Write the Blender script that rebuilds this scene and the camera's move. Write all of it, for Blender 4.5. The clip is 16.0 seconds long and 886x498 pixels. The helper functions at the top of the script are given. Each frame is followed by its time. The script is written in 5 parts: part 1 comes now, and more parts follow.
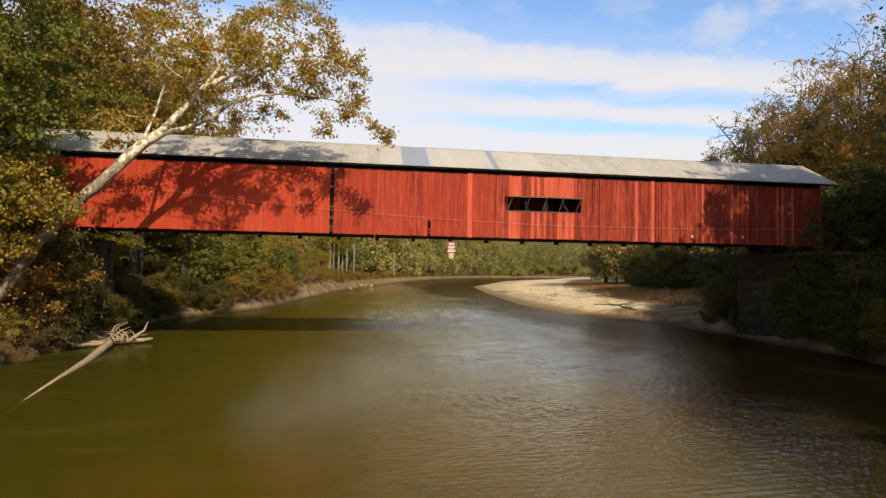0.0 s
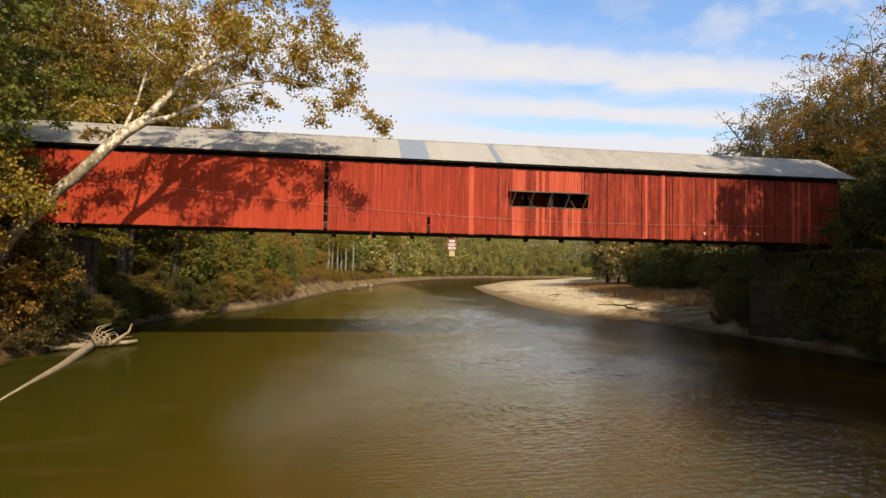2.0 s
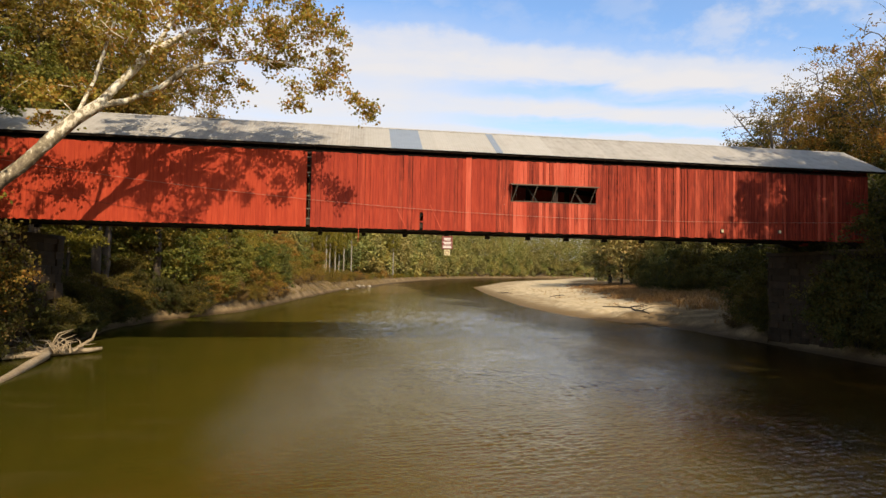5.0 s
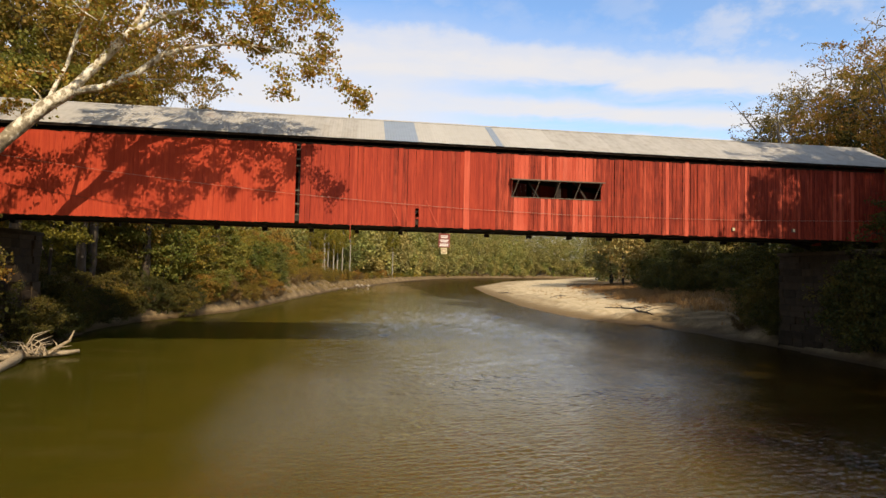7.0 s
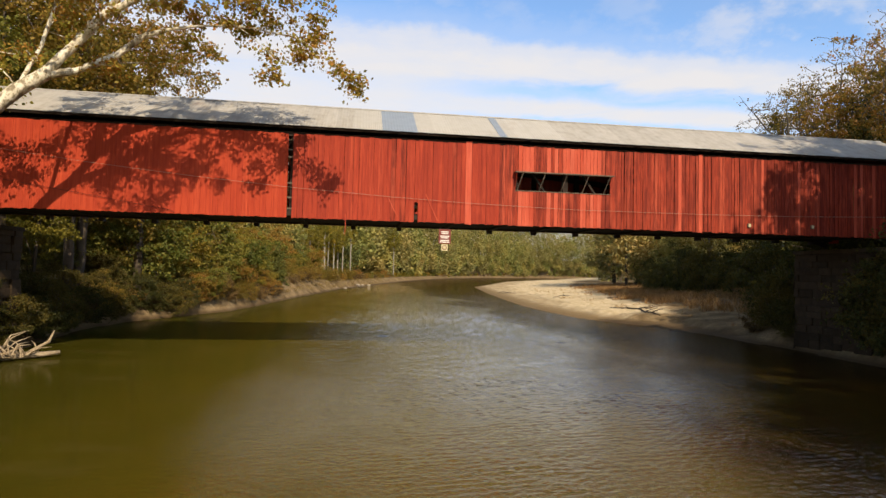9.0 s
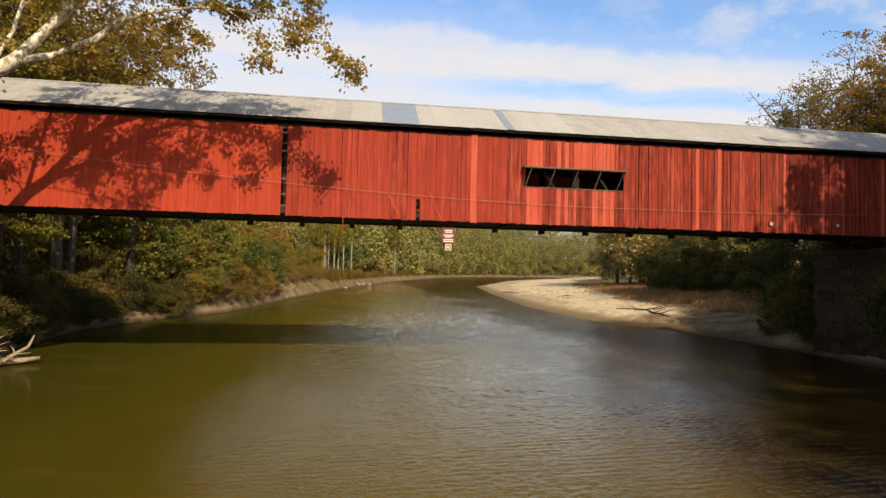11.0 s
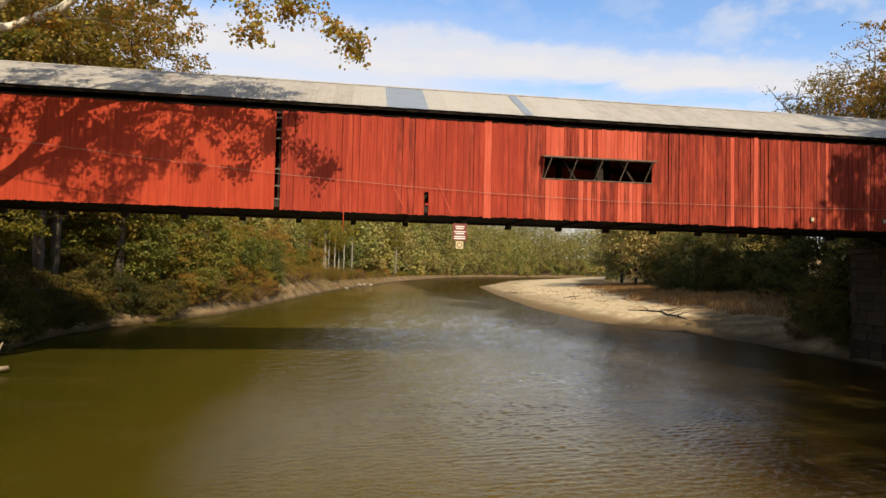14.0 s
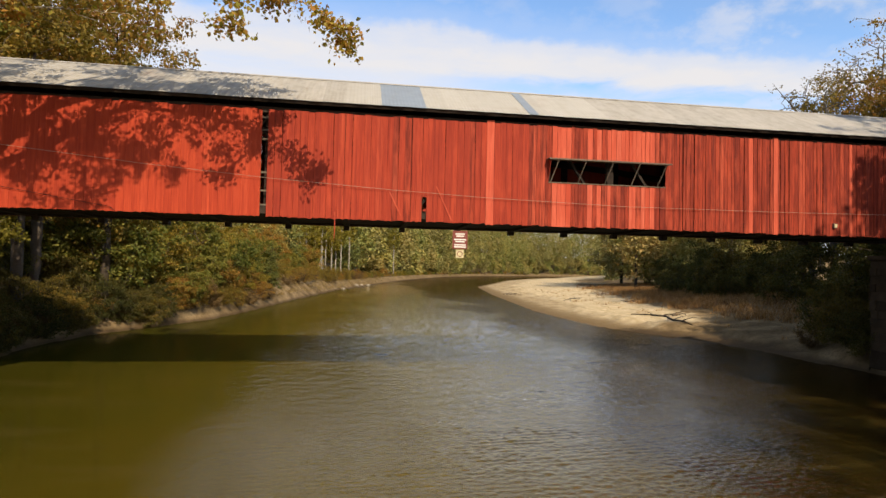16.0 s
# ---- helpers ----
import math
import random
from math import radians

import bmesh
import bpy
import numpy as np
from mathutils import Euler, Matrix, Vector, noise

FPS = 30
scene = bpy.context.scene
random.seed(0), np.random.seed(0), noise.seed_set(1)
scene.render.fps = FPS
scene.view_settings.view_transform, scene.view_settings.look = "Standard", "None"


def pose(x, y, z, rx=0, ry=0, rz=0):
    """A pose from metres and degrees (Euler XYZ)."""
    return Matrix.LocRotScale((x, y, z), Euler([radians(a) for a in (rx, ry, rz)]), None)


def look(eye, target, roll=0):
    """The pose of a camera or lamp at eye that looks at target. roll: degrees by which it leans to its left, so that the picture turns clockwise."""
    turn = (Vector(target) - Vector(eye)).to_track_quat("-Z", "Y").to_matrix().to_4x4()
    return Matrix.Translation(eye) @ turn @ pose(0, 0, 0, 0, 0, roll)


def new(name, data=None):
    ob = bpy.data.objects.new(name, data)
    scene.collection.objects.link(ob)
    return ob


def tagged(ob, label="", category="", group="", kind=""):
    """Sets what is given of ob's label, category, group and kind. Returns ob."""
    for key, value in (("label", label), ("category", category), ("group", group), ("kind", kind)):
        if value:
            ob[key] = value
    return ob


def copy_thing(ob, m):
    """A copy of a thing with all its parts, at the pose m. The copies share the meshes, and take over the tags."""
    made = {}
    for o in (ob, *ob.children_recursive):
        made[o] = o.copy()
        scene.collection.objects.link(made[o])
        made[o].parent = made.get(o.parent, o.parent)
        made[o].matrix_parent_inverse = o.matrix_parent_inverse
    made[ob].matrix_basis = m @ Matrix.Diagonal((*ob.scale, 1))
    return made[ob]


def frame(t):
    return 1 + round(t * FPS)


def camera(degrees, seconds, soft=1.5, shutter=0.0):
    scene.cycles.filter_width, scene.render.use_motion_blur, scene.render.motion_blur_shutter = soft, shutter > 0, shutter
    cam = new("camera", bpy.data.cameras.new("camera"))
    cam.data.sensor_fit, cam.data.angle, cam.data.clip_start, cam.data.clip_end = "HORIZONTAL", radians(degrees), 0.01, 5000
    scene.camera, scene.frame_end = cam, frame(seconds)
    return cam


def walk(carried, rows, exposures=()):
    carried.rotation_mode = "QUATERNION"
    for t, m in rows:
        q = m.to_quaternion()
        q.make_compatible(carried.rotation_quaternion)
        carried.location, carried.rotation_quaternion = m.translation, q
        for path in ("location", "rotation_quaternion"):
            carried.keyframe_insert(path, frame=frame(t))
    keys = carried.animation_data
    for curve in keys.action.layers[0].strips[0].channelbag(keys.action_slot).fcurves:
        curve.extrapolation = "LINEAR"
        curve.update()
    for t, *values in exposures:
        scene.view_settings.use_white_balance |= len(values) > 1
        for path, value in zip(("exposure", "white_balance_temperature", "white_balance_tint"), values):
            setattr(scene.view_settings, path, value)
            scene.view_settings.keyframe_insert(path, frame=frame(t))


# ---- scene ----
cam = camera(75.0, 16.0)
PATH = [
    (0, (1.667, -39.33, 5.11), (1.965, -37.354, 5.19), 1.0),
    (0.5, (1.761, -38.887, 5.099), (2.058, -36.911, 5.179), 1.0),
    (1, (1.849, -38.403, 5.081), (2.146, -36.426, 5.161), 1.0),
    (1.5, (1.923, -37.905, 5.045), (2.219, -35.929, 5.125), 1.0),
    (2, (1.956, -37.366, 5.007), (2.254, -35.39, 5.088), 1.0),
    (2.5, (2.076, -36.804, 4.992), (2.372, -34.827, 5.072), 1.1),
    (3, (2.244, -36.229, 4.973), (2.538, -34.253, 5.054), 1.1),
    (3.5, (2.412, -35.674, 5.007), (2.706, -33.697, 5.087), 1.1),
    (4, (2.56, -35.127, 5.045), (2.855, -33.15, 5.126), 1.0),
    (6.5, (3.205, -32.875, 5.063), (3.5, -30.899, 5.145), 1.1),
    (7, (3.311, -32.427, 5.056), (3.605, -30.45, 5.136), 1.2),
    (7.5, (3.413, -31.972, 5.026), (3.705, -29.995, 5.106), 1.2),
    (8, (3.453, -31.541, 4.973), (3.747, -29.564, 5.053), 1.2),
    (8.5, (3.537, -31.136, 4.928), (3.827, -29.159, 5.009), 1.2),
    (9, (3.626, -30.71, 4.934), (3.915, -28.733, 5.014), 1.3),
    (11.5, (3.768, -28.378, 5.055), (4.052, -26.399, 5.131), 1.3),
    (12, (3.716, -27.851, 5.033), (4.002, -25.873, 5.11), 1.2),
    (12.5, (3.724, -27.407, 4.998), (4.007, -25.429, 5.075), 1.3),
    (13, (3.66, -26.983, 4.993), (3.944, -25.005, 5.071), 1.3),
    (13.5, (3.634, -26.506, 5.015), (3.92, -24.528, 5.091), 1.3),
    (14, (3.694, -26.09, 5.049), (3.977, -24.111, 5.125), 1.3),
    (14.5, (3.794, -25.662, 5.106), (4.074, -23.683, 5.182), 1.3),
    (15, (3.906, -25.234, 5.217), (4.185, -23.255, 5.291), 1.3),
    (15.5, (3.899, -24.74, 5.426), (4.185, -22.762, 5.498), 1.3),
    (16, (3.895, -24.278, 5.577), (4.185, -22.301, 5.648), 1.3),
]
walk(cam, [(t, look(eye, target, roll)) for t, eye, target, roll in PATH])

# ---------------------------------------------------------------- light
SUN = Vector((0.24, -1.0, 0.71)).normalized()
SUN_ELEVATION = math.asin(SUN.z)
SUN_ROTATION = math.atan2(SUN.x, SUN.y)
sun = new("sun", bpy.data.lights.new("sun", "SUN"))
sun.data.energy, sun.data.angle, sun.data.color = 5.25, radians(0.53), (1.0, 0.84, 0.62)
sun.matrix_world = look((0, 0, 60), Vector((0, 0, 60)) - SUN)

world = bpy.data.worlds.new("sky")
scene.world = world
world.use_nodes = True


def link(nt, a, b):
    nt.links.new(a, b)


def node(nt, kind, **values):
    """A node with input values (by name or number) and properties set."""
    n = nt.nodes.new(kind)
    for key, value in values.items():
        if key == "op":
            n.operation = value
        elif key == "clamp":
            n.use_clamp = value
        else:
            name = int(key[1:]) if key[0] == "i" and key[1:].isdigit() else key.replace("_", " ")
            if isinstance(value, bpy.types.NodeSocket):
                nt.links.new(value, n.inputs[name])
            else:
                n.inputs[name].default_value = value
    return n


def math_node(nt, op, a, b=None, clamp=False):
    n = node(nt, "ShaderNodeMath", op=op, clamp=clamp, i0=a)
    if b is not None:
        if isinstance(b, bpy.types.NodeSocket):
            nt.links.new(b, n.inputs[1])
        else:
            n.inputs[1].default_value = b
    return n.outputs[0]


def ramp(nt, fac, stops, smooth=False):
    n = nt.nodes.new("ShaderNodeValToRGB")
    n.color_ramp.interpolation = "EASE" if smooth else "LINEAR"
    els = n.color_ramp.elements
    while len(els) < len(stops):
        els.new(0.5)
    for e, (p, c) in zip(els, stops):
        e.position = p
        e.color = (c, c, c, 1) if isinstance(c, (int, float)) else (*c, 1)
    nt.links.new(fac, n.inputs[0])
    return n.outputs[0]


def mix(nt, fac, a, b, blend="MIX"):
    n = nt.nodes.new("ShaderNodeMix")
    n.data_type, n.blend_type = "RGBA", blend
    for sock, v in ((n.inputs[0], fac), (n.inputs[6], a), (n.inputs[7], b)):
        if isinstance(v, bpy.types.NodeSocket):
            nt.links.new(v, sock)
        elif isinstance(v, tuple):
            sock.default_value = (*v, 1)
        else:
            sock.default_value = v
    return n.outputs[2]


def noise_tex(nt, vec, scale, detail=4, rough=0.55, distort=0.0):
    n = node(nt, "ShaderNodeTexNoise", Scale=scale, Detail=detail, Roughness=rough, Distortion=distort)
    if vec is not None:
        nt.links.new(vec, n.inputs["Vector"])
    return n.outputs["Fac"]


def scaled(nt, vec, sx, sy, sz):
    n = node(nt, "ShaderNodeMapping", Scale=(sx, sy, sz))
    nt.links.new(vec, n.inputs["Vector"])
    return n.outputs[0]


nt = world.node_tree
nt.nodes.clear()
sky = nt.nodes.new("ShaderNodeTexSky")
sky.sky_type, sky.sun_disc = "NISHITA", False
sky.sun_elevation, sky.sun_rotation = SUN_ELEVATION, SUN_ROTATION
sky.dust_density, sky.air_density = 0.6, 1.0
coord = nt.nodes.new("ShaderNodeTexCoord").outputs["Generated"]
height = node(nt, "ShaderNodeSeparateXYZ", Vector=coord).outputs["Z"]
# a broad bank of cloud ahead, with a ragged top and two blue rifts that open to the right
sides = node(nt, "ShaderNodeSeparateXYZ", Vector=coord)
ahead = math_node(nt, "MAXIMUM", math_node(nt, "ABSOLUTE", sides.outputs["Y"]), 0.4)
lift = math_node(nt, "DIVIDE", height, ahead)
aside = math_node(nt, "DIVIDE", sides.outputs["X"], ahead)
puffs = noise_tex(nt, scaled(nt, coord, 7.0, 7.0, 12.0), 1.6, 8, 0.58)
drift_noise = noise_tex(nt, scaled(nt, coord, 1.6, 1.6, 4.0), 1.5, 5, 0.55)
wisp = noise_tex(nt, scaled(nt, coord, 3.2, 3.2, 17.0), 1.7, 8, 0.62, 0.5)
uneven = math_node(nt, "ADD", math_node(nt, "MULTIPLY", math_node(nt, "SUBTRACT", puffs, 0.5), 0.075), math_node(nt, "MULTIPLY", math_node(nt, "SUBTRACT", drift_noise, 0.5), 0.06))
level = math_node(nt, "ADD", lift, uneven)
bank = ramp(nt, math_node(nt, "ADD", level, math_node(nt, "MULTIPLY", aside, 0.015)), [(0.385, 1.0), (0.415, 0.82), (0.445, 0.20), (0.49, 0.02)], True)
low_level = math_node(nt, "ADD", math_node(nt, "ADD", lift, math_node(nt, "MULTIPLY", uneven, 0.45)), math_node(nt, "MULTIPLY", math_node(nt, "SUBTRACT", wisp, 0.5), 0.03))
rift_a = ramp(nt, low_level, [(0.308, 0.0), (0.330, 0.95), (0.340, 0.95), (0.362, 0.0)], True)
rift_b = ramp(nt, low_level, [(0.252, 0.0), (0.266, 0.8), (0.276, 0.8), (0.294, 0.0)], True)
right_a = ramp(nt, math_node(nt, "ADD", aside, math_node(nt, "MULTIPLY", wisp, 0.2)), [(0.14, 0.15), (0.46, 0.95)], True)
right_b = ramp(nt, math_node(nt, "ADD", aside, math_node(nt, "MULTIPLY", wisp, 0.3)), [(0.20, 0.15), (0.48, 1.0)], True)
torn = math_node(nt, "MAXIMUM", math_node(nt, "MULTIPLY", rift_a, right_a), math_node(nt, "MULTIPLY", rift_b, right_b))
torn = math_node(nt, "MULTIPLY", torn, ramp(nt, wisp, [(0.40, 1.0), (0.68, 0.6)]))
bank = math_node(nt, "MULTIPLY", bank, math_node(nt, "SUBTRACT", 1.0, torn))
veil_right = ramp(nt, math_node(nt, "ADD", aside, math_node(nt, "MULTIPLY", drift_noise, 0.5)), [(0.72, 0.0), (0.95, 0.7)], True)
veil = math_node(nt, "MULTIPLY", ramp(nt, puffs, [(0.42, 0.06), (0.66, 0.55)], True), math_node(nt, "ADD", math_node(nt, "MULTIPLY", veil_right, 0.9), 0.36))
cover = math_node(nt, "MAXIMUM", math_node(nt, "MULTIPLY", bank, ramp(nt, wisp, [(0.25, 0.80), (0.6, 1.0)])), veil)
cover = math_node(nt, "MULTIPLY", cover, 0.94, True)
SKY, CLOUD = 0.10, 8.3
blue = mix(nt, 1.0, sky.outputs[0], ramp(nt, height, [(0.52, (0.39, 0.465, 0.53)), (0.80, (0.24, 0.21, 0.16))]), "MULTIPLY")
blue = mix(nt, 1.0, blue, (4.5, 4.5, 4.5), "MULTIPLY")
coloured = mix(nt, cover, blue, (CLOUD * 1.06, CLOUD * 1.01, CLOUD * 0.985))
back = node(nt, "ShaderNodeBackground", Color=coloured, Strength=SKY)
link(nt, back.outputs[0], node(nt, "ShaderNodeOutputWorld").inputs[0])

# ---------------------------------------------------------------- materials


def material(name):
    m = bpy.data.materials.new(name)
    m.use_nodes = True
    t = m.node_tree
    t.nodes.clear()
    out = t.nodes.new("ShaderNodeOutputMaterial")
    return m, t, out


def finish(t, out, color, rough=0.7, metal=0.0, bump=None, strength=0.3, distance=0.02, spec=0.3):
    p = t.nodes.new("ShaderNodeBsdfPrincipled")
    for name, v in (("Base Color", color), ("Roughness", rough), ("Metallic", metal), ("Specular IOR Level", spec)):
        if isinstance(v, bpy.types.NodeSocket):
            t.links.new(v, p.inputs[name])
        else:
            p.inputs[name].default_value = (*v, 1) if isinstance(v, tuple) else v
    if bump is not None:
        b = node(t, "ShaderNodeBump", Strength=strength, Distance=distance)
        t.links.new(bump, b.inputs["Height"])
        t.links.new(b.outputs[0], p.inputs["Normal"])
    t.links.new(p.outputs[0], out.inputs[0])
    return p


def place(t):
    return t.nodes.new("ShaderNodeNewGeometry").outputs["Position"]


def painted_boards(name, dark, mid, pale, worn, streak, fade):
    """Red barn paint on upright boards: tone by board, streaks down the grain, worn flecks."""
    m, t, out = material(name)
    pos = place(t)
    own = t.nodes.new("ShaderNodeObjectInfo").outputs["Random"]
    base = ramp(t, own, [(0.0, dark), (0.3, mid), (0.75, mid), (1.0, pale)])
    shift = node(t, "ShaderNodeCombineXYZ", X=math_node(t, "MULTIPLY", own, 37.0), Y=math_node(t, "MULTIPLY", own, 11.0), Z=math_node(t, "MULTIPLY", own, 53.0)).outputs[0]
    v = node(t, "ShaderNodeVectorMath", op="ADD", i0=pos, i1=shift).outputs[0]
    grain = noise_tex(t, scaled(t, v, 26, 26, 1.1), 1.0, 5, 0.65)
    blot = noise_tex(t, scaled(t, v, 2.2, 2.2, 0.7), 1.0, 4, 0.6)
    wide = noise_tex(t, scaled(t, v, 9, 9, 0.30), 1.0, 4, 0.6)
    c = mix(t, ramp(t, wide, [(0.36, streak), (0.58, 0.0)]), base, worn)
    c = mix(t, ramp(t, grain, [(0.36, streak), (0.56, 0.0)]), c, worn)
    c = mix(t, ramp(t, blot, [(0.50, 0.0), (0.78, fade)]), c, pale)
    fleck = noise_tex(t, scaled(t, v, 60, 60, 7), 1.0, 3, 0.7)
    c = mix(t, ramp(t, fleck, [(0.74, 0.0), (0.80, 0.4)]), c, (0.42, 0.30, 0.22))
    finish(t, out, c, 0.75, 0, grain, 0.35, 0.006, 0.2)
    return m


RED_SMOOTH = painted_boards("red_paint_newer", (0.375, 0.044, 0.016), (0.42, 0.052, 0.018), (0.46, 0.063, 0.023), (0.28, 0.028, 0.011), 0.65, 0.55)
RED_MID = painted_boards("red_paint_dulled", (0.30, 0.036, 0.015), (0.365, 0.045, 0.018), (0.43, 0.062, 0.026), (0.21, 0.022, 0.011), 0.75, 0.6)
RED_WORN = painted_boards("red_paint_weathered", (0.22, 0.027, 0.012), (0.345, 0.044, 0.018), (0.47, 0.078, 0.036), (0.10, 0.012, 0.007), 0.8, 0.7)
RED_PALE = painted_boards("red_paint_sun_faded", (0.45, 0.066, 0.030), (0.54, 0.098, 0.050), (0.60, 0.135, 0.076), (0.32, 0.040, 0.020), 0.5, 0.6)


def wood(name, dark, light, rough=0.85):
    m, t, out = material(name)
    pos = place(t)
    own = t.nodes.new("ShaderNodeObjectInfo").outputs["Random"]
    g = noise_tex(t, scaled(t, pos, 3, 9, 9), 1.5, 6, 0.65)
    big = noise_tex(t, pos, 0.9, 3, 0.5)
    f = math_node(t, "ADD", math_node(t, "MULTIPLY", g, 0.7), math_node(t, "MULTIPLY", big, 0.3))
    f = math_node(t, "ADD", f, math_node(t, "MULTIPLY", math_node(t, "SUBTRACT", own, 0.5), 0.18))
    finish(t, out, ramp(t, f, [(0.3, dark), (0.7, light)]), rough, 0, g, 0.5, 0.01, 0.2)
    return m


DARK_WOOD = wood("dark_timber", (0.014, 0.010, 0.008), (0.05, 0.034, 0.024))
GREY_WOOD = wood("weathered_timber", (0.075, 0.056, 0.042), (0.20, 0.155, 0.11))
DRIFT = wood("bleached_driftwood", (0.18, 0.125, 0.07), (0.52, 0.41, 0.27))
BARK = wood("brown_bark", (0.035, 0.027, 0.020), (0.12, 0.092, 0.066))
TWIG_BARK = wood("grey_twig_bark", (0.07, 0.058, 0.046), (0.20, 0.17, 0.135))
PALE_BARK = wood("pale_grey_bark", (0.16, 0.14, 0.11), (0.42, 0.38, 0.31))

# sycamore bark: white, with olive and brown flakes that thicken down the trunk
m, t, out = material("sycamore_bark")
pos = place(t)
flake = noise_tex(t, scaled(t, pos, 1, 1, 0.7), 3.4, 5, 0.7)
low = ramp(t, math_node(t, "MULTIPLY", node(t, "ShaderNodeSeparateXYZ", Vector=pos).outputs["Z"], 0.05), [(0.30, 0.26), (0.72, 0.0)])
f = math_node(t, "ADD", flake, low)
c = ramp(t, f, [(0.42, (0.80, 0.74, 0.60)), (0.54, (0.66, 0.58, 0.43)), (0.60, (0.30, 0.24, 0.15)), (0.78, (0.12, 0.09, 0.06))])
finish(t, out, c, 0.75, 0, flake, 0.4, 0.02)
SYCAMORE_BARK = m


def roof_metal(name, base, dirt, amount):
    m, t, out = material(name)
    pos = place(t)
    own = t.nodes.new("ShaderNodeObjectInfo").outputs["Random"]
    tone = ramp(t, own, [(0.0, tuple(0.94 * v for v in base)), (0.5, base), (1.0, tuple(min(1, 1.05 * v) for v in base))])
    run = noise_tex(t, scaled(t, pos, 3.2, 0.45, 0.45), 1.2, 6, 0.66, 0.6)
    spots = noise_tex(t, pos, 1.7, 6, 0.7)
    f = math_node(t, "ADD", math_node(t, "MULTIPLY", run, 0.55), math_node(t, "MULTIPLY", spots, 0.45))
    c = mix(t, ramp(t, f, [(0.46, 0.0), (0.72, amount)]), tone, dirt)
    rust = noise_tex(t, scaled(t, pos, 1.0, 0.5, 0.5), 0.55, 5, 0.7)
    c = mix(t, ramp(t, rust, [(0.60, 0.0), (0.74, 0.5 * amount)]), c, (0.24, 0.13, 0.075))
    finish(t, out, c, ramp(t, spots, [(0.3, 0.5), (0.7, 0.7)]), 0.0, spots, 0.15, 0.01, 0.4)
    return m


ROOF = roof_metal("weathered_roof_sheet", (0.42, 0.39, 0.345), (0.24, 0.205, 0.16), 0.8)
ROOF_CLEAN = roof_metal("cleaner_roof_sheet", (0.455, 0.428, 0.382), (0.34, 0.305, 0.25), 0.5)
ROOF_BLUE = roof_metal("bluish_patch_sheet", (0.235, 0.275, 0.335), (0.22, 0.25, 0.29), 0.3)


def stone(name, dark, light):
    m, t, out = material(name)
    pos = place(t)
    own = t.nodes.new("ShaderNodeObjectInfo").outputs["Random"]
    n1 = noise_tex(t, pos, 2.2, 6, 0.65)
    n2 = noise_tex(t, pos, 14, 4, 0.6)
    f = math_node(t, "ADD", math_node(t, "MULTIPLY", n1, 0.7), math_node(t, "MULTIPLY", own, 0.3))
    c = ramp(t, f, [(0.3, dark), (0.75, light)])
    c = mix(t, ramp(t, n2, [(0.52, 0.0), (0.7, 0.5)]), c, (0.05, 0.055, 0.03))
    finish(t, out, c, 0.9, 0, n2, 0.5, 0.02, 0.2)
    return m


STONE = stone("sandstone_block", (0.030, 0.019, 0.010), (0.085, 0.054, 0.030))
ROCK = stone("river_rock", (0.22, 0.18, 0.13), (0.5, 0.43, 0.33))

# ground: leaf litter and dry soil; pale sand where the bar lies
m, t, out = material("riverside_soil")
pos = place(t)
a = noise_tex(t, pos, 0.35, 5, 0.6)
b = noise_tex(t, pos, 4.0, 6, 0.7)
soil = ramp(t, a, [(0.3, (0.095, 0.062, 0.030)), (0.5, (0.23, 0.155, 0.078)), (0.7, (0.38, 0.27, 0.145))])
soil = mix(t, ramp(t, b, [(0.45, 0.0), (0.7, 0.6)]), soil, (0.06, 0.055, 0.02))
ripple = noise_tex(t, scaled(t, pos, 1.0, 0.35, 1.0), 1.1, 6, 0.65, 0.4)
sand = ramp(t, ripple, [(0.3, (0.42, 0.31, 0.17)), (0.5, (0.63, 0.49, 0.29)), (0.7, (0.74, 0.60, 0.39))])
sandy = t.nodes.new("ShaderNodeAttribute")
sandy.attribute_name = "sandy"
edge = math_node(t, "ADD", sandy.outputs["Fac"], math_node(t, "MULTIPLY", math_node(t, "SUBTRACT", a, 0.5), 0.7))
c = mix(t, ramp(t, edge, [(0.40, 0.0), (0.58, 1.0)]), soil, sand)
level = node(t, "ShaderNodeSeparateXYZ", Vector=pos).outputs["Z"]
wet = ramp(t, math_node(t, "ADD", level, math_node(t, "MULTIPLY", math_node(t, "SUBTRACT", b, 0.5), 0.12)), [(0.10, 0.88), (0.42, 0.0)])
c = mix(t, wet, c, (0.075, 0.048, 0.024))
damp = ramp(t, math_node(t, "ADD", level, math_node(t, "MULTIPLY", math_node(t, "SUBTRACT", a, 0.5), 0.5)), [(0.25, 0.72), (0.70, 0.0)])
c = mix(t, math_node(t, "MULTIPLY", damp, ramp(t, edge, [(0.40, 0.0), (0.58, 1.0)])), c, (0.25, 0.165, 0.075))
finish(t, out, c, 0.95, 0, b, 0.6, 0.06, 0.1)
SOIL = m

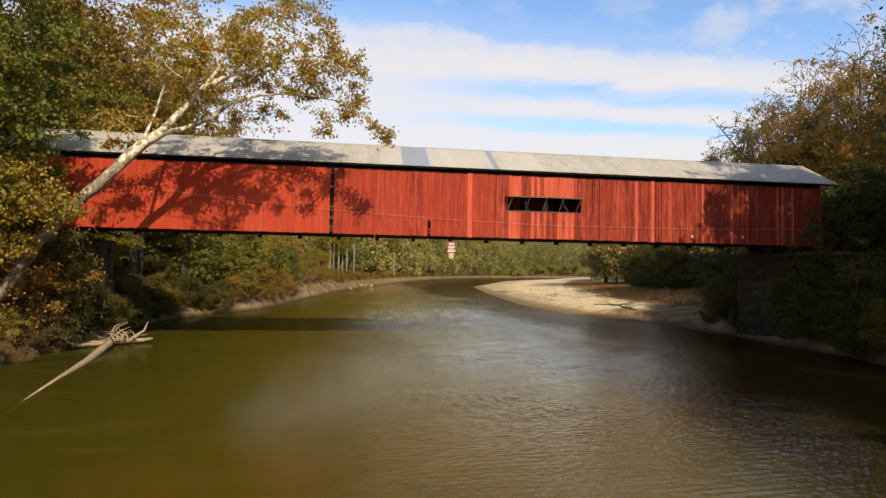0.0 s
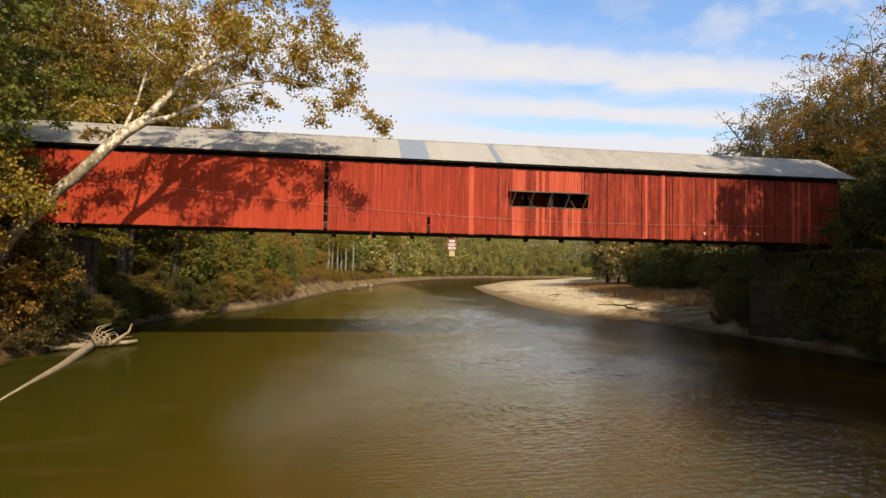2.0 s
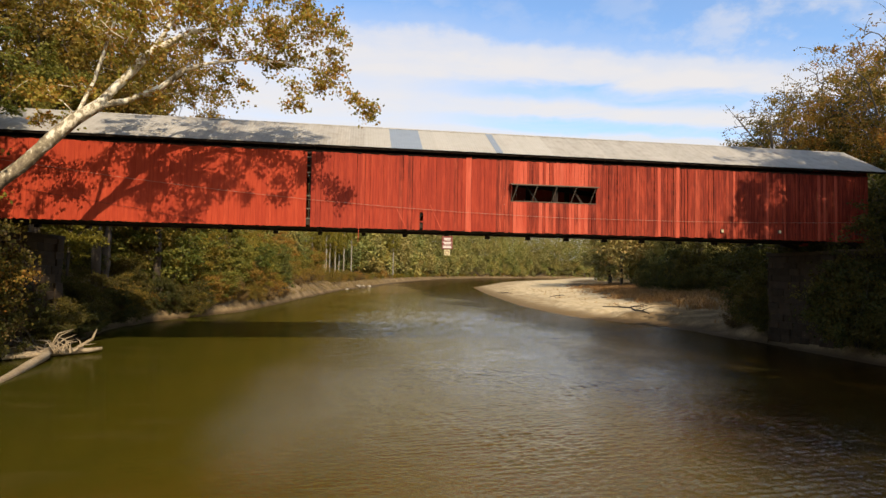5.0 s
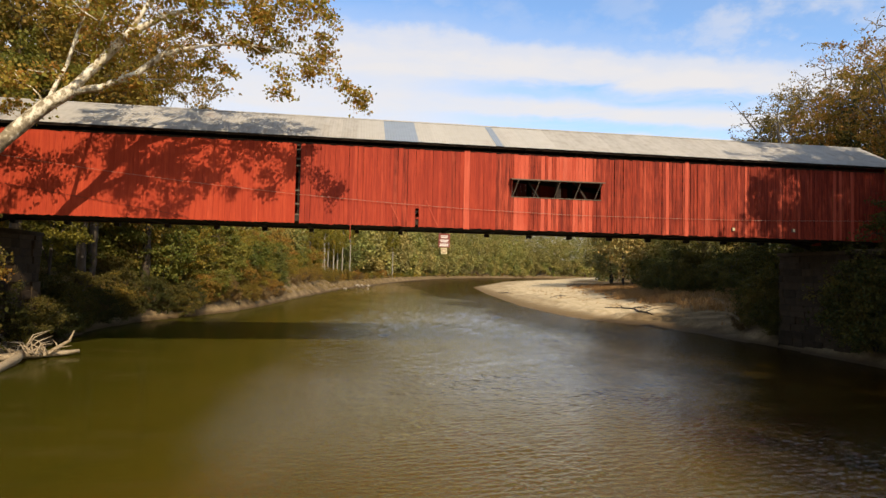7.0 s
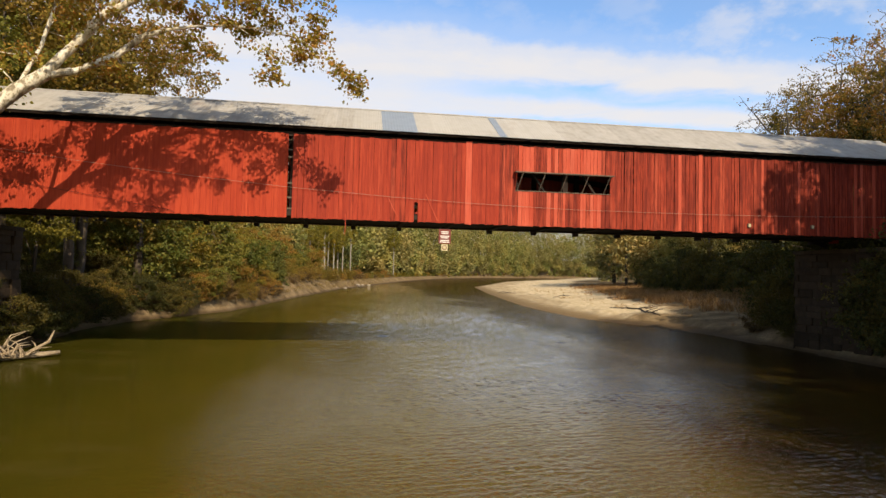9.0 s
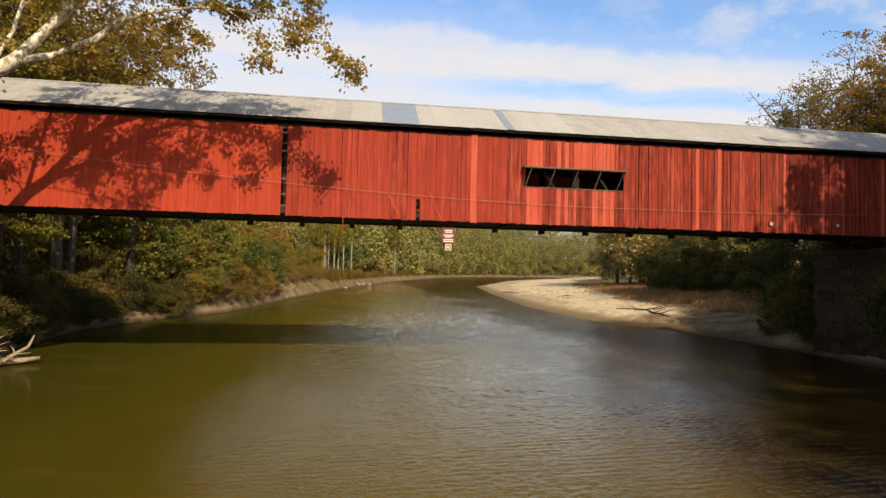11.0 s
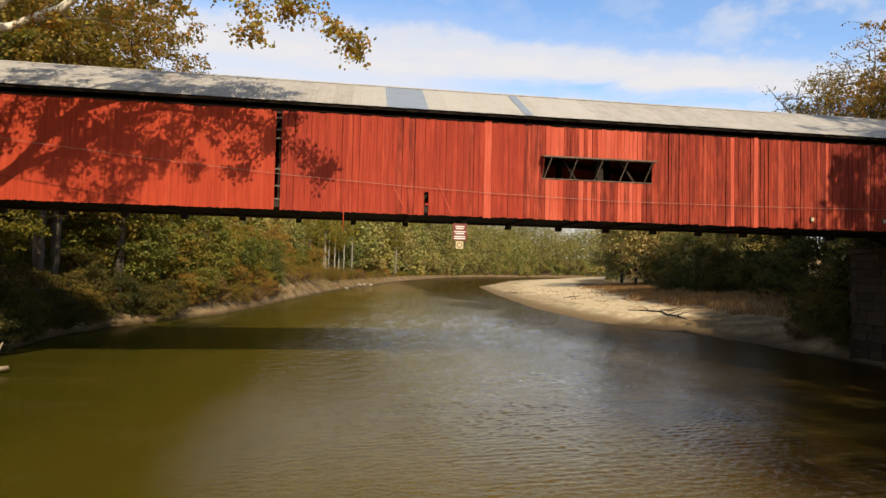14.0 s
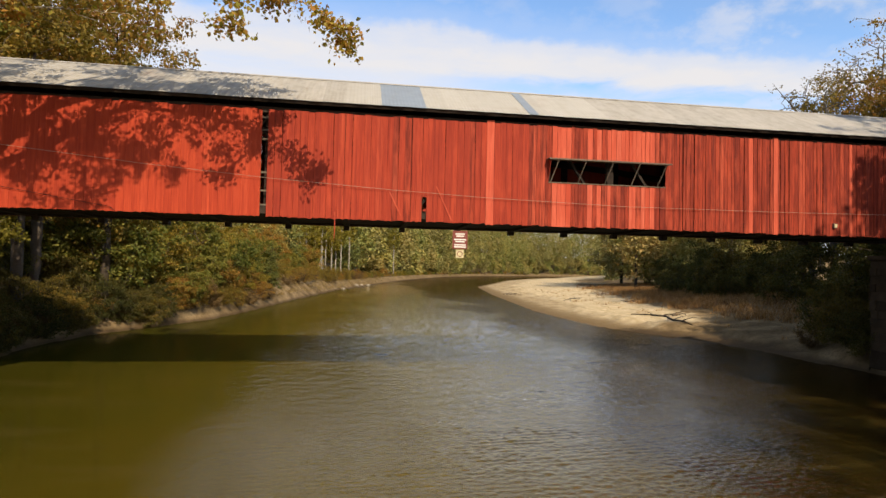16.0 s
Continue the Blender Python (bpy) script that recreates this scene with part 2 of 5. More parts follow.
# river: murky, part of the bed showing, a rippled skin
m, t, out = material("river_water")
pos = place(t)
xyz = node(t, "ShaderNodeSeparateXYZ", Vector=pos)
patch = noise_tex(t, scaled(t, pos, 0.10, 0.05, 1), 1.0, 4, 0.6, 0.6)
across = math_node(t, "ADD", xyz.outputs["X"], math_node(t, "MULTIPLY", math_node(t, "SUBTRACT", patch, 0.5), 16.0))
# hue across the river: its right side is coloured darker for tree shade
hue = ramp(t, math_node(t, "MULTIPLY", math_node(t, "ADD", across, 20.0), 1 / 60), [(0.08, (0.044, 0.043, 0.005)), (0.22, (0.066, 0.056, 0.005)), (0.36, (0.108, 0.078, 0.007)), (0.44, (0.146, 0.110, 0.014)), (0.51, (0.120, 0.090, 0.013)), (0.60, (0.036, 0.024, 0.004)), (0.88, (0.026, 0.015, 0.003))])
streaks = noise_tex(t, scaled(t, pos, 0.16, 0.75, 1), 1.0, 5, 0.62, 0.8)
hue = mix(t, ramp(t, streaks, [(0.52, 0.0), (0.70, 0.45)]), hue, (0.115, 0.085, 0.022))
w1 = noise_tex(t, scaled(t, pos, 0.85, 1.4, 1), 5.0, 3, 0.6, 0.5)
w2 = noise_tex(t, scaled(t, pos, 0.8, 1.4, 1), 11.0, 2, 0.55, 0.4)
waves = math_node(t, "ADD", w1, math_node(t, "MULTIPLY", w2, 0.55))
lively = ramp(t, math_node(t, "MULTIPLY", math_node(t, "ADD", across, 20.0), 1 / 60), [(0.26, 0.16), (0.46, 0.95), (0.62, 1.0), (0.95, 0.6)], True)
bump = node(t, "ShaderNodeBump", Distance=0.022, Height=waves)
link(t, math_node(t, "MULTIPLY", lively, 0.9), bump.inputs["Strength"])
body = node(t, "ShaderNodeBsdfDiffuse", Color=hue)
clear = node(t, "ShaderNodeBsdfTransparent", Color=(0.55, 0.42, 0.16, 1))
inside = node(t, "ShaderNodeMixShader", i0=0.25, i1=body.outputs[0], i2=clear.outputs[0])
skin = node(t, "ShaderNodeBsdfGlossy", Color=(1, 0.97, 0.92, 1), Roughness=ramp(t, lively, [(0.10, 0.07), (0.5, 0.035), (1.0, 0.02)]), Normal=bump.outputs[0])
fres = node(t, "ShaderNodeFresnel", IOR=1.60, Normal=bump.outputs[0])
# weaker reflections left and right are put in here: gloss dimmed by position
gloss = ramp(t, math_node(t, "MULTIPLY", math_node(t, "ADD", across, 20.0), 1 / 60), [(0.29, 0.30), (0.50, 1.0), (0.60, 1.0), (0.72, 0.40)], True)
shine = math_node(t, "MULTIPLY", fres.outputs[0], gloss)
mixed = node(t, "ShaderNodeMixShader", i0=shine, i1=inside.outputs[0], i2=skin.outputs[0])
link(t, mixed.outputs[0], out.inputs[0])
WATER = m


def foliage(name, stops, through_light=0.35, patches=0.0):
    """Leaves: colour leaf by leaf, warmer or cooler plant by plant, lit through from behind."""
    m, t, out = material(name)
    leaf = t.nodes.new("ShaderNodeNewGeometry").outputs["Random Per Island"]
    own = t.nodes.new("ShaderNodeObjectInfo").outputs["Random"]
    big = noise_tex(t, place(t), 0.45, 3, 0.6)
    f = math_node(t, "ADD", math_node(t, "MULTIPLY", leaf, 0.25 if patches else 0.5), math_node(t, "MULTIPLY", big, 0.75))
    f = math_node(t, "ADD", f, math_node(t, "MULTIPLY", math_node(t, "SUBTRACT", own, 0.5), 0.42))
    f = math_node(t, "SUBTRACT", f, 0.02 if patches else 0.12)
    if patches:
        f = math_node(t, "ADD", f, math_node(t, "MULTIPLY", math_node(t, "SUBTRACT", noise_tex(t, place(t), 0.085, 2, 0.5), 0.5), patches))
    c = ramp(t, f, stops)
    d = node(t, "ShaderNodeBsdfPrincipled", Base_Color=c, Roughness=0.6)
    d.inputs["Specular IOR Level"].default_value = 0.25
    tr = node(t, "ShaderNodeBsdfTranslucent", Color=mix(t, 1.0, c, (1.25, 1.2, 0.6), "MULTIPLY"))
    s = node(t, "ShaderNodeMixShader", i0=through_light, i1=d.outputs[0], i2=tr.outputs[0])
    link(t, s.outputs[0], out.inputs[0])
    return m


L_SYCAMORE = foliage("sycamore_leaves", [(0.2, (0.163, 0.179, 0.025)), (0.45, (0.285, 0.254, 0.042)), (0.65, (0.387, 0.260, 0.047)), (0.9, (0.408, 0.185, 0.037))])
L_GREEN = foliage("green_leaves", [(0.2, (0.078, 0.096, 0.015)), (0.5, (0.165, 0.166, 0.030)), (0.8, (0.285, 0.236, 0.043))])
L_OLIVE = foliage("olive_autumn_leaves", [(0.2, (0.134, 0.107, 0.016)), (0.5, (0.252, 0.177, 0.031)), (0.7, (0.336, 0.191, 0.036)), (0.9, (0.358, 0.149, 0.031))])
# green for foliage in shade: the shade is put into the leaf colour
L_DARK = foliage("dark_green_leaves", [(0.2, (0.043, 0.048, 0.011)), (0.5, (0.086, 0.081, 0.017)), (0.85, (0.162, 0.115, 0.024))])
L_YELLOW = foliage("yellow_green_leaves", [(0.2, (0.138, 0.125, 0.016)), (0.5, (0.253, 0.206, 0.027)), (0.85, (0.368, 0.250, 0.038))])
L_BROWN = foliage("dry_brown_leaves", [(0.2, (0.07, 0.045, 0.018)), (0.5, (0.15, 0.095, 0.036)), (0.85, (0.27, 0.17, 0.066))], 0.2)
L_STRAW = foliage("dry_grass", [(0.2, (0.17, 0.115, 0.045)), (0.5, (0.28, 0.20, 0.085)), (0.85, (0.40, 0.31, 0.15))], 0.25)

L_CEDAR = foliage("blue_green_needles", [(0.2, (0.048, 0.062, 0.012)), (0.5, (0.095, 0.105, 0.022)), (0.85, (0.17, 0.16, 0.036))], 0.2)
L_WEED = foliage("dry_weed_stems", [(0.2, (0.19, 0.095, 0.036)), (0.5, (0.35, 0.195, 0.07)), (0.85, (0.50, 0.32, 0.13))], 0.2)

# far leaves: haze is put into the colour as lighter, yellower tones
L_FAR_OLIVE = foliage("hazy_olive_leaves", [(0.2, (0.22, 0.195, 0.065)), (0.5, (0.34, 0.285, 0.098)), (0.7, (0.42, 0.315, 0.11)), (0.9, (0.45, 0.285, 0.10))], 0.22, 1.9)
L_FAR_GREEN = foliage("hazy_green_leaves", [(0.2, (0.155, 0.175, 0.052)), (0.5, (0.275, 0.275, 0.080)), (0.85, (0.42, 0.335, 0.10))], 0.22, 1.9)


def plain(name, color, rough=0.6, metal=0.0):
    m, t, out = material(name)
    n = noise_tex(t, place(t), 9.0, 4, 0.6)
    c = ramp(t, n, [(0.3, tuple(0.8 * v for v in color)), (0.7, color)])
    finish(t, out, c, rough, metal, n, 0.1, 0.004)
    return m


SIGN_BROWN = plain("sign_brown", (0.20, 0.045, 0.030), 0.5)
SIGN_WHITE = plain("sign_white", (0.75, 0.72, 0.66), 0.5)
SIGN_YELLOW = plain("sign_cream", (0.62, 0.52, 0.30), 0.5)
CABLE = plain("steel_cable", (0.42, 0.30, 0.23), 0.5, 0.4)
IRON = plain("dark_iron", (0.03, 0.028, 0.026), 0.5, 0.6)

# ---------------------------------------------------------------- mesh helpers


class Shape:
    """Gathers corners and faces for one mesh."""

    def __init__(self):
        self.v, self.f = [], []

    def box(self, x0, x1, y0, y1, z0, z1, turn=None):
        n = len(self.v)
        pts = [Vector(p) for p in ((x0, y0, z0), (x1, y0, z0), (x1, y1, z0), (x0, y1, z0), (x0, y0, z1), (x1, y0, z1), (x1, y1, z1), (x0, y1, z1))]
        self.v += [tuple(turn @ p if turn else p) for p in pts]
        self.f += [tuple(n + i for i in q) for q in ((0, 3, 2, 1), (4, 5, 6, 7), (0, 1, 5, 4), (1, 2, 6, 5), (2, 3, 7, 6), (3, 0, 4, 7))]
        return self

    def beam(self, a, b, w, h):
        """A square timber from a to b."""
        a, b = Vector(a), Vector(b)
        m = (b - a).to_track_quat("X", "Z").to_matrix().to_4x4()
        m.translation = a
        return self.box(0, (b - a).length, -w / 2, w / 2, -h / 2, h / 2, m)

    def tube(self, pts, radii, sides=8):
        pts = [Vector(p) for p in pts]
        n0 = len(self.v)
        for i, p in enumerate(pts):
            d = (pts[min(i + 1, len(pts) - 1)] - pts[max(i - 1, 0)]).normalized()
            s = d.cross(Vector((0.13, 0.31, 0.94))).normalized()
            u = s.cross(d)
            for k in range(sides):
                a = 2 * math.pi * k / sides
                self.v.append(tuple(p + radii[i] * (math.cos(a) * s + math.sin(a) * u)))
        for i in range(len(pts) - 1):
            for k in range(sides):
                a, b = n0 + i * sides + k, n0 + i * sides + (k + 1) % sides
                self.f.append((a, b, b + sides, a + sides))
        self.f.append(tuple(n0 + k for k in reversed(range(sides))))
        self.f.append(tuple(n0 + (len(pts) - 1) * sides + k for k in range(sides)))
        return self

    def mesh(self, name, mat, smooth=False):
        me = bpy.data.meshes.new(name)
        me.from_pydata(self.v, [], self.f)
        me.materials.append(mat)
        if smooth:
            me.polygons.foreach_set("use_smooth", [True] * len(me.polygons))
        me.update()
        return me


def part(name, shape, mat, parent, label="", smooth=False):
    ob = new(name, shape.mesh(name, mat, smooth) if isinstance(shape, Shape) else shape)
    ob.parent = parent
    if label:
        tagged(ob, label)
    return ob


def thing(name, label, category, group="", kind="", at=(0, 0, 0)):
    ob = new(name)
    ob.location = at
    return tagged(ob, label, category, group, kind)


def array_mesh(name, verts, faces, mat):
    """A mesh from arrays; all faces have the same number of corners."""
    me = bpy.data.meshes.new(name)
    k = faces.shape[1]
    me.vertices.add(len(verts))
    me.vertices.foreach_set("co", np.ascontiguousarray(verts, np.float32).ravel())
    me.loops.add(faces.size)
    me.loops.foreach_set("vertex_index", np.ascontiguousarray(faces, np.int32).ravel())
    me.polygons.add(len(faces))
    me.polygons.foreach_set("loop_start", np.arange(0, faces.size, k, dtype=np.int32))
    me.materials.append(mat)
    me.update(calc_edges=True)
    return me


# ---------------------------------------------------------------- ground and river
LEFT_BANK = [(-30, -160), (-24, -60), (-17.5, -20), (-15.7, -7.4), (-16.2, -2), (-15.7, 1.5), (-15.5, 6), (-16.2, 11), (-16.9, 16), (-16.2, 23), (-13.8, 29), (-10.7, 36.8), (-9.1, 48.5), (-7.3, 66), (-5.4, 84), (-0.8, 121), (5, 147), (16.5, 206), (28, 259), (63, 386), (122, 520), (220, 640), (430, 760)]
RIGHT_BANK = [(430, 660), (300, 590), (190, 480), (125, 380), (85, 290), (60, 215), (43.5, 166), (34.6, 106), (31.2, 78), (28.8, 57), (28.2, 44), (28.5, 34), (30.0, 28), (32.3, 23), (33.5, 18), (33.9, 13), (34.3, 8), (34.2, 4), (34.0, -2), (33.4, -10), (33, -20), (30.0, -32), (29, -45), (31, -62), (36, -160)]
RIVER = np.array(LEFT_BANK + RIGHT_BANK, float)


def river_distance(x, y):
    """Distance from the water's edge: above zero on land, below zero in the river."""
    best = np.full(x.shape, 1e9)
    inside = np.zeros(x.shape, bool)
    for (ax, ay), (bx, by) in zip(RIVER, np.roll(RIVER, -1, 0)):
        dx, dy = bx - ax, by - ay
        s = np.clip(((x - ax) * dx + (y - ay) * dy) / (dx * dx + dy * dy), 0, 1)
        best = np.minimum(best, np.hypot(x - ax - s * dx, y - ay - s * dy))
        if ay != by:
            inside ^= ((ay > y) != (by > y)) & (x < ax + (y - ay) * dx / dy)
    return np.where(inside, -best, best)


def smooth_step(a, b, v):
    s = np.clip((v - a) / (b - a), 0, 1)
    return s * s * (3 - 2 * s)


def lumps(x, y, k):
    return (np.sin(x * 0.9 * k + 1.3 * np.sin(y * 0.7 * k)) + np.sin(y * 1.1 * k + 2.1 * np.sin(x * 0.53 * k + 1.0)) + 0.6 * np.sin((x + y) * 2.3 * k) + 0.5 * np.sin((x - 1.7 * y) * 3.1 * k)) / 3.1


def ground_height(x, y):
    d = river_distance(x, y)
    wob = lumps(x, y, 0.9)
    bank = 1.1 * smooth_step(-0.3, 1.0, d) + 3.3 * smooth_step(0.6, 5.5, d + 0.9 * wob) + 1.0 * smooth_step(8, 40, d)
    far = 1.9 * smooth_step(-0.2, 3.0, d) + 1.4 * smooth_step(3, 14, d)
    far_side = smooth_step(70, 140, y)
    bank = bank * (1 - far_side) + far * far_side
    wide = np.interp(y, [8, 31, 69, 150, 240, 400], [3.5, 13, 24, 38, 45, 50])
    across = d / wide
    bar = 0.42 * smooth_step(-0.4, 4.5, d) + 0.40 * smooth_step(0.27, 0.36, across + 0.09 * lumps(x, y, 0.5)) + 0.55 * smooth_step(0.35, 1.0, across) + 0.09 * lumps(x, y, 0.9) * smooth_step(3, 8, d) + 0.9 * smooth_step(0.9, 1.5, across) + 2.0 * smooth_step(1.3, 2.4, across)
    mid = np.interp(y, [-160, 0, 40, 93, 135, 180, 222, 300, 400, 520, 640], [2, 8, 8, 12, 18, 27, 35, 60, 95, 155, 250])
    on_bar = smooth_step(7, 15, y) * (x > mid) * (1 - smooth_step(420, 520, y))
    bank = bank + 26 * smooth_step(12, 110, d) * smooth_step(200, 340, y)
    land = bank * (1 - on_bar) + bar * on_bar
    land = land + 0.12 * wob * smooth_step(1, 4, d) + 0.05 * lumps(x, y, 2.9) * smooth_step(0.2, 1.5, d)
    ramp_up = np.exp(-(np.maximum(np.abs(y - 3.05) - 3.2, 0) / 3.0) ** 2)
    ends = smooth_step(-17.5, -21, x) + smooth_step(36.5, 39.5, x)
    land = np.maximum(land, 7.35 * ramp_up * np.clip(ends, 0, 1) * (d > 0))
    bed = -1.6 * smooth_step(0, 9, -d) - 0.12 + 0.06 * wob
    shallow = -0.55 * smooth_step(0, 12, -d) - 0.1 + 0.05 * wob
    side = smooth_step(18, 30, x)
    bed = bed * (1 - side) + shallow * side
    return np.where(d > 0, land, np.minimum(bed, 0.1 * d)), on_bar * np.clip(2.6 * (1.02 - np.maximum(d, 0) / wide), 0, 1) * (d > -6) * (0.10 + 0.90 * smooth_step(22, 40, y)), d


def axis_steps(stops):
    vals = []
    for a, b, s in stops:
        vals += list(np.arange(a, b, s))
    return np.array(vals + [stops[-1][1]])


gx = axis_steps([(-2400, -400, 400), (-400, -120, 40), (-120, -40, 5), (-40, -26, 1.0), (-26, -6, 0.45), (-6, 24, 1.2), (24, 62, 0.6), (62, 120, 3), (120, 440, 10), (440, 2400, 280)])
gy = axis_steps([(-1400, -160, 310), (-160, -50, 8), (-50, -20, 2), (-20, 40, 0.55), (40, 130, 1.2), (130, 330, 4), (330, 800, 10), (800, 3400, 260)])
X, Y = np.meshgrid(gx, gy)
H, SANDY, _ = ground_height(X, Y)
nx, ny = len(gx), len(gy)
idx = np.arange(nx * ny).reshape(ny, nx)
quads = np.stack([idx[:-1, :-1], idx[:-1, 1:], idx[1:, 1:], idx[1:, :-1]], -1).reshape(-1, 4)
me = array_mesh("ground", np.stack([X, Y, H], -1).reshape(-1, 3), quads, SOIL)
me.polygons.foreach_set("use_smooth", [True] * len(me.polygons))
attr = me.attributes.new("sandy", "FLOAT", "POINT")
attr.data.foreach_set("value", SANDY.ravel().astype(np.float32))
tagged(new("ground", me), "brown riverside soil and pale sand bar", "ground", kind="structure")

# the river's skin: short-crested ripples, livelier in midstream, longer ones farther off
wx = axis_steps([(-60, -20, 4), (-20, -9, 0.3), (-9, 18, 0.085), (18, 36, 0.22), (36, 60, 2), (60, 440, 38)])
wy = axis_steps([(-170, -40, 13), (-40, -32, 1), (-32, -4, 0.055), (-4, 14, 0.12), (14, 40, 0.22), (40, 150, 0.6), (150, 800, 26)])
WX, WY = np.meshgrid(wx, wy)
WH = np.zeros(WX.shape)
wave_gen = np.random.default_rng(8)
for k in range(56):
    long = 0.19 * (1.5 / 0.19) ** (k / 55)
    turn = wave_gen.normal() * 0.9
    kx, ky = 2 * math.pi / long * math.sin(turn), 2 * math.pi / long * math.cos(turn)
    steep = 0.046 if long < 0.36 else (0.013 if long < 0.55 else (0.008 if long < 0.8 else 0.006))
    # short ripples die out where the sheet is too coarse to carry them
    last = 60 * long - 14 if long < 0.8 else 90 * long - 30
    keep = 1 - smooth_step(last - 5, last + 4, WY)
    far_lift = 1 + (3.4 if long > 0.7 else 1.8) * smooth_step(-4, 22, WY)
    WH += far_lift * keep * steep * long / (2 * math.pi) * np.sin(kx * WX + ky * WY + 0.7 * lumps(WX, WY, 0.35 / long ** 0.5) + wave_gen.uniform(0, 6.28))
calm = smooth_step(-4.5, 8.0, WX + 2.5 * lumps(WX, WY, 0.13) + 0.10 * WY) * np.clip(0.8 + 0.4 * lumps(WX, WY, 0.22) + 0.25 * lumps(WX + 9, WY, 0.6), 0.3, 1.3)
calm = (0.07 + 0.93 * calm) * (1 - 0.25 * smooth_step(16, 30, WX)) * (1 - smooth_step(60, 150, WY)) * smooth_step(-32, -30.5, WY)
idx = np.arange(WX.size).reshape(WX.shape)
quads = np.stack([idx[:-1, :-1], idx[:-1, 1:], idx[1:, 1:], idx[1:, :-1]], -1).reshape(-1, 4)
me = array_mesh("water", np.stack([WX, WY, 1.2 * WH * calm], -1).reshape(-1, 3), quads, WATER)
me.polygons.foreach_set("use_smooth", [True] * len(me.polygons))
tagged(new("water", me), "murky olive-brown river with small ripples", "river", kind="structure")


def ground_at(x, y):
    return float(ground_height(np.array([float(x)]), np.array([float(y)]))[0][0])


# ---------------------------------------------------------------- the covered bridge
X0, X1 = -19.6, 36.9          # siding
ROOF0, ROOF1 = -20.6, 38.0    # roof sheets
BOT, TOP = 7.58, 11.98        # siding, lower and upper edge
DEPTH = 6.1
RIDGE_Y, RIDGE_Z, EAVE_Y, EAVE_Z = 3.05, 14.33, -0.40, 12.34
bridge = thing("covered_bridge", "long red wooden covered bridge with grey metal roof on stone abutments", "bridge")

rng = random.Random(4)


def board_mesh(kind):
    """One upright board of unit width and height, worn at the lower end."""
    s = Shape()
    jag = {0: (0, 0, 0), 1: (0.004, -0.004, 0.003), 2: (-0.006, 0.003, 0.0), 3: (0.0, 0.006, -0.004)}[kind]
    n = 2
    for y, inset in ((-0.024, 0.012), (-0.019, 0.0), (0.0, 0.0)):
        for z in (0, 1):
            for i in range(n + 1):
                x = i / n
                zz = z + (jag[i] if z == 0 else 0)
                xx = min(max(x, inset), 1 - inset)
                s.v.append((xx, y, zz))
    row = n + 1
    for i in range(n):
        s.f.append((i, i + 1, row + i + 1, row + i))
        s.f.append((4 * row + i + 1, 4 * row + i, 5 * row + i, 5 * row + i + 1))
        s.f.append((4 * row + i, 4 * row + i + 1, 2 * row + i + 1, 2 * row + i))
        s.f.append((2 * row + i, 2 * row + i + 1, i + 1, i))
    for a, b in ((0, 2), (2, 4)):
        s.f.append((a * row, (a + 1) * row, (b + 1) * row, b * row))
        s.f.append((a * row + n, b * row + n, (b + 1) * row + n, (a + 1) * row + n))
    return s


BOARDS = {}
for mat in (RED_SMOOTH, RED_MID, RED_WORN, RED_PALE):
    BOARDS[mat.name] = [board_mesh(k).mesh("siding_board", mat) for k in range(4)]


def siding_board(x, w, z0, z1, mat, out=0.0, lean=0.0):
    ob = new("siding_board", BOARDS[mat.name][rng.randrange(4)])
    ob.parent = bridge
    ob.matrix_basis = pose(x, -out, z0, rng.uniform(-0.08, 0.08), lean, 0) @ Matrix.Diagonal((w, 1, z1 - z0, 1))
    return ob


# outer wall, board by board; the window, the open seam and the broken board leave their gaps
WIN0, WIN1, WINZ0, WINZ1 = 12.05, 17.55, 9.50, 10.52
SEAM0, SEAM1 = -0.13, 0.12
x = X0
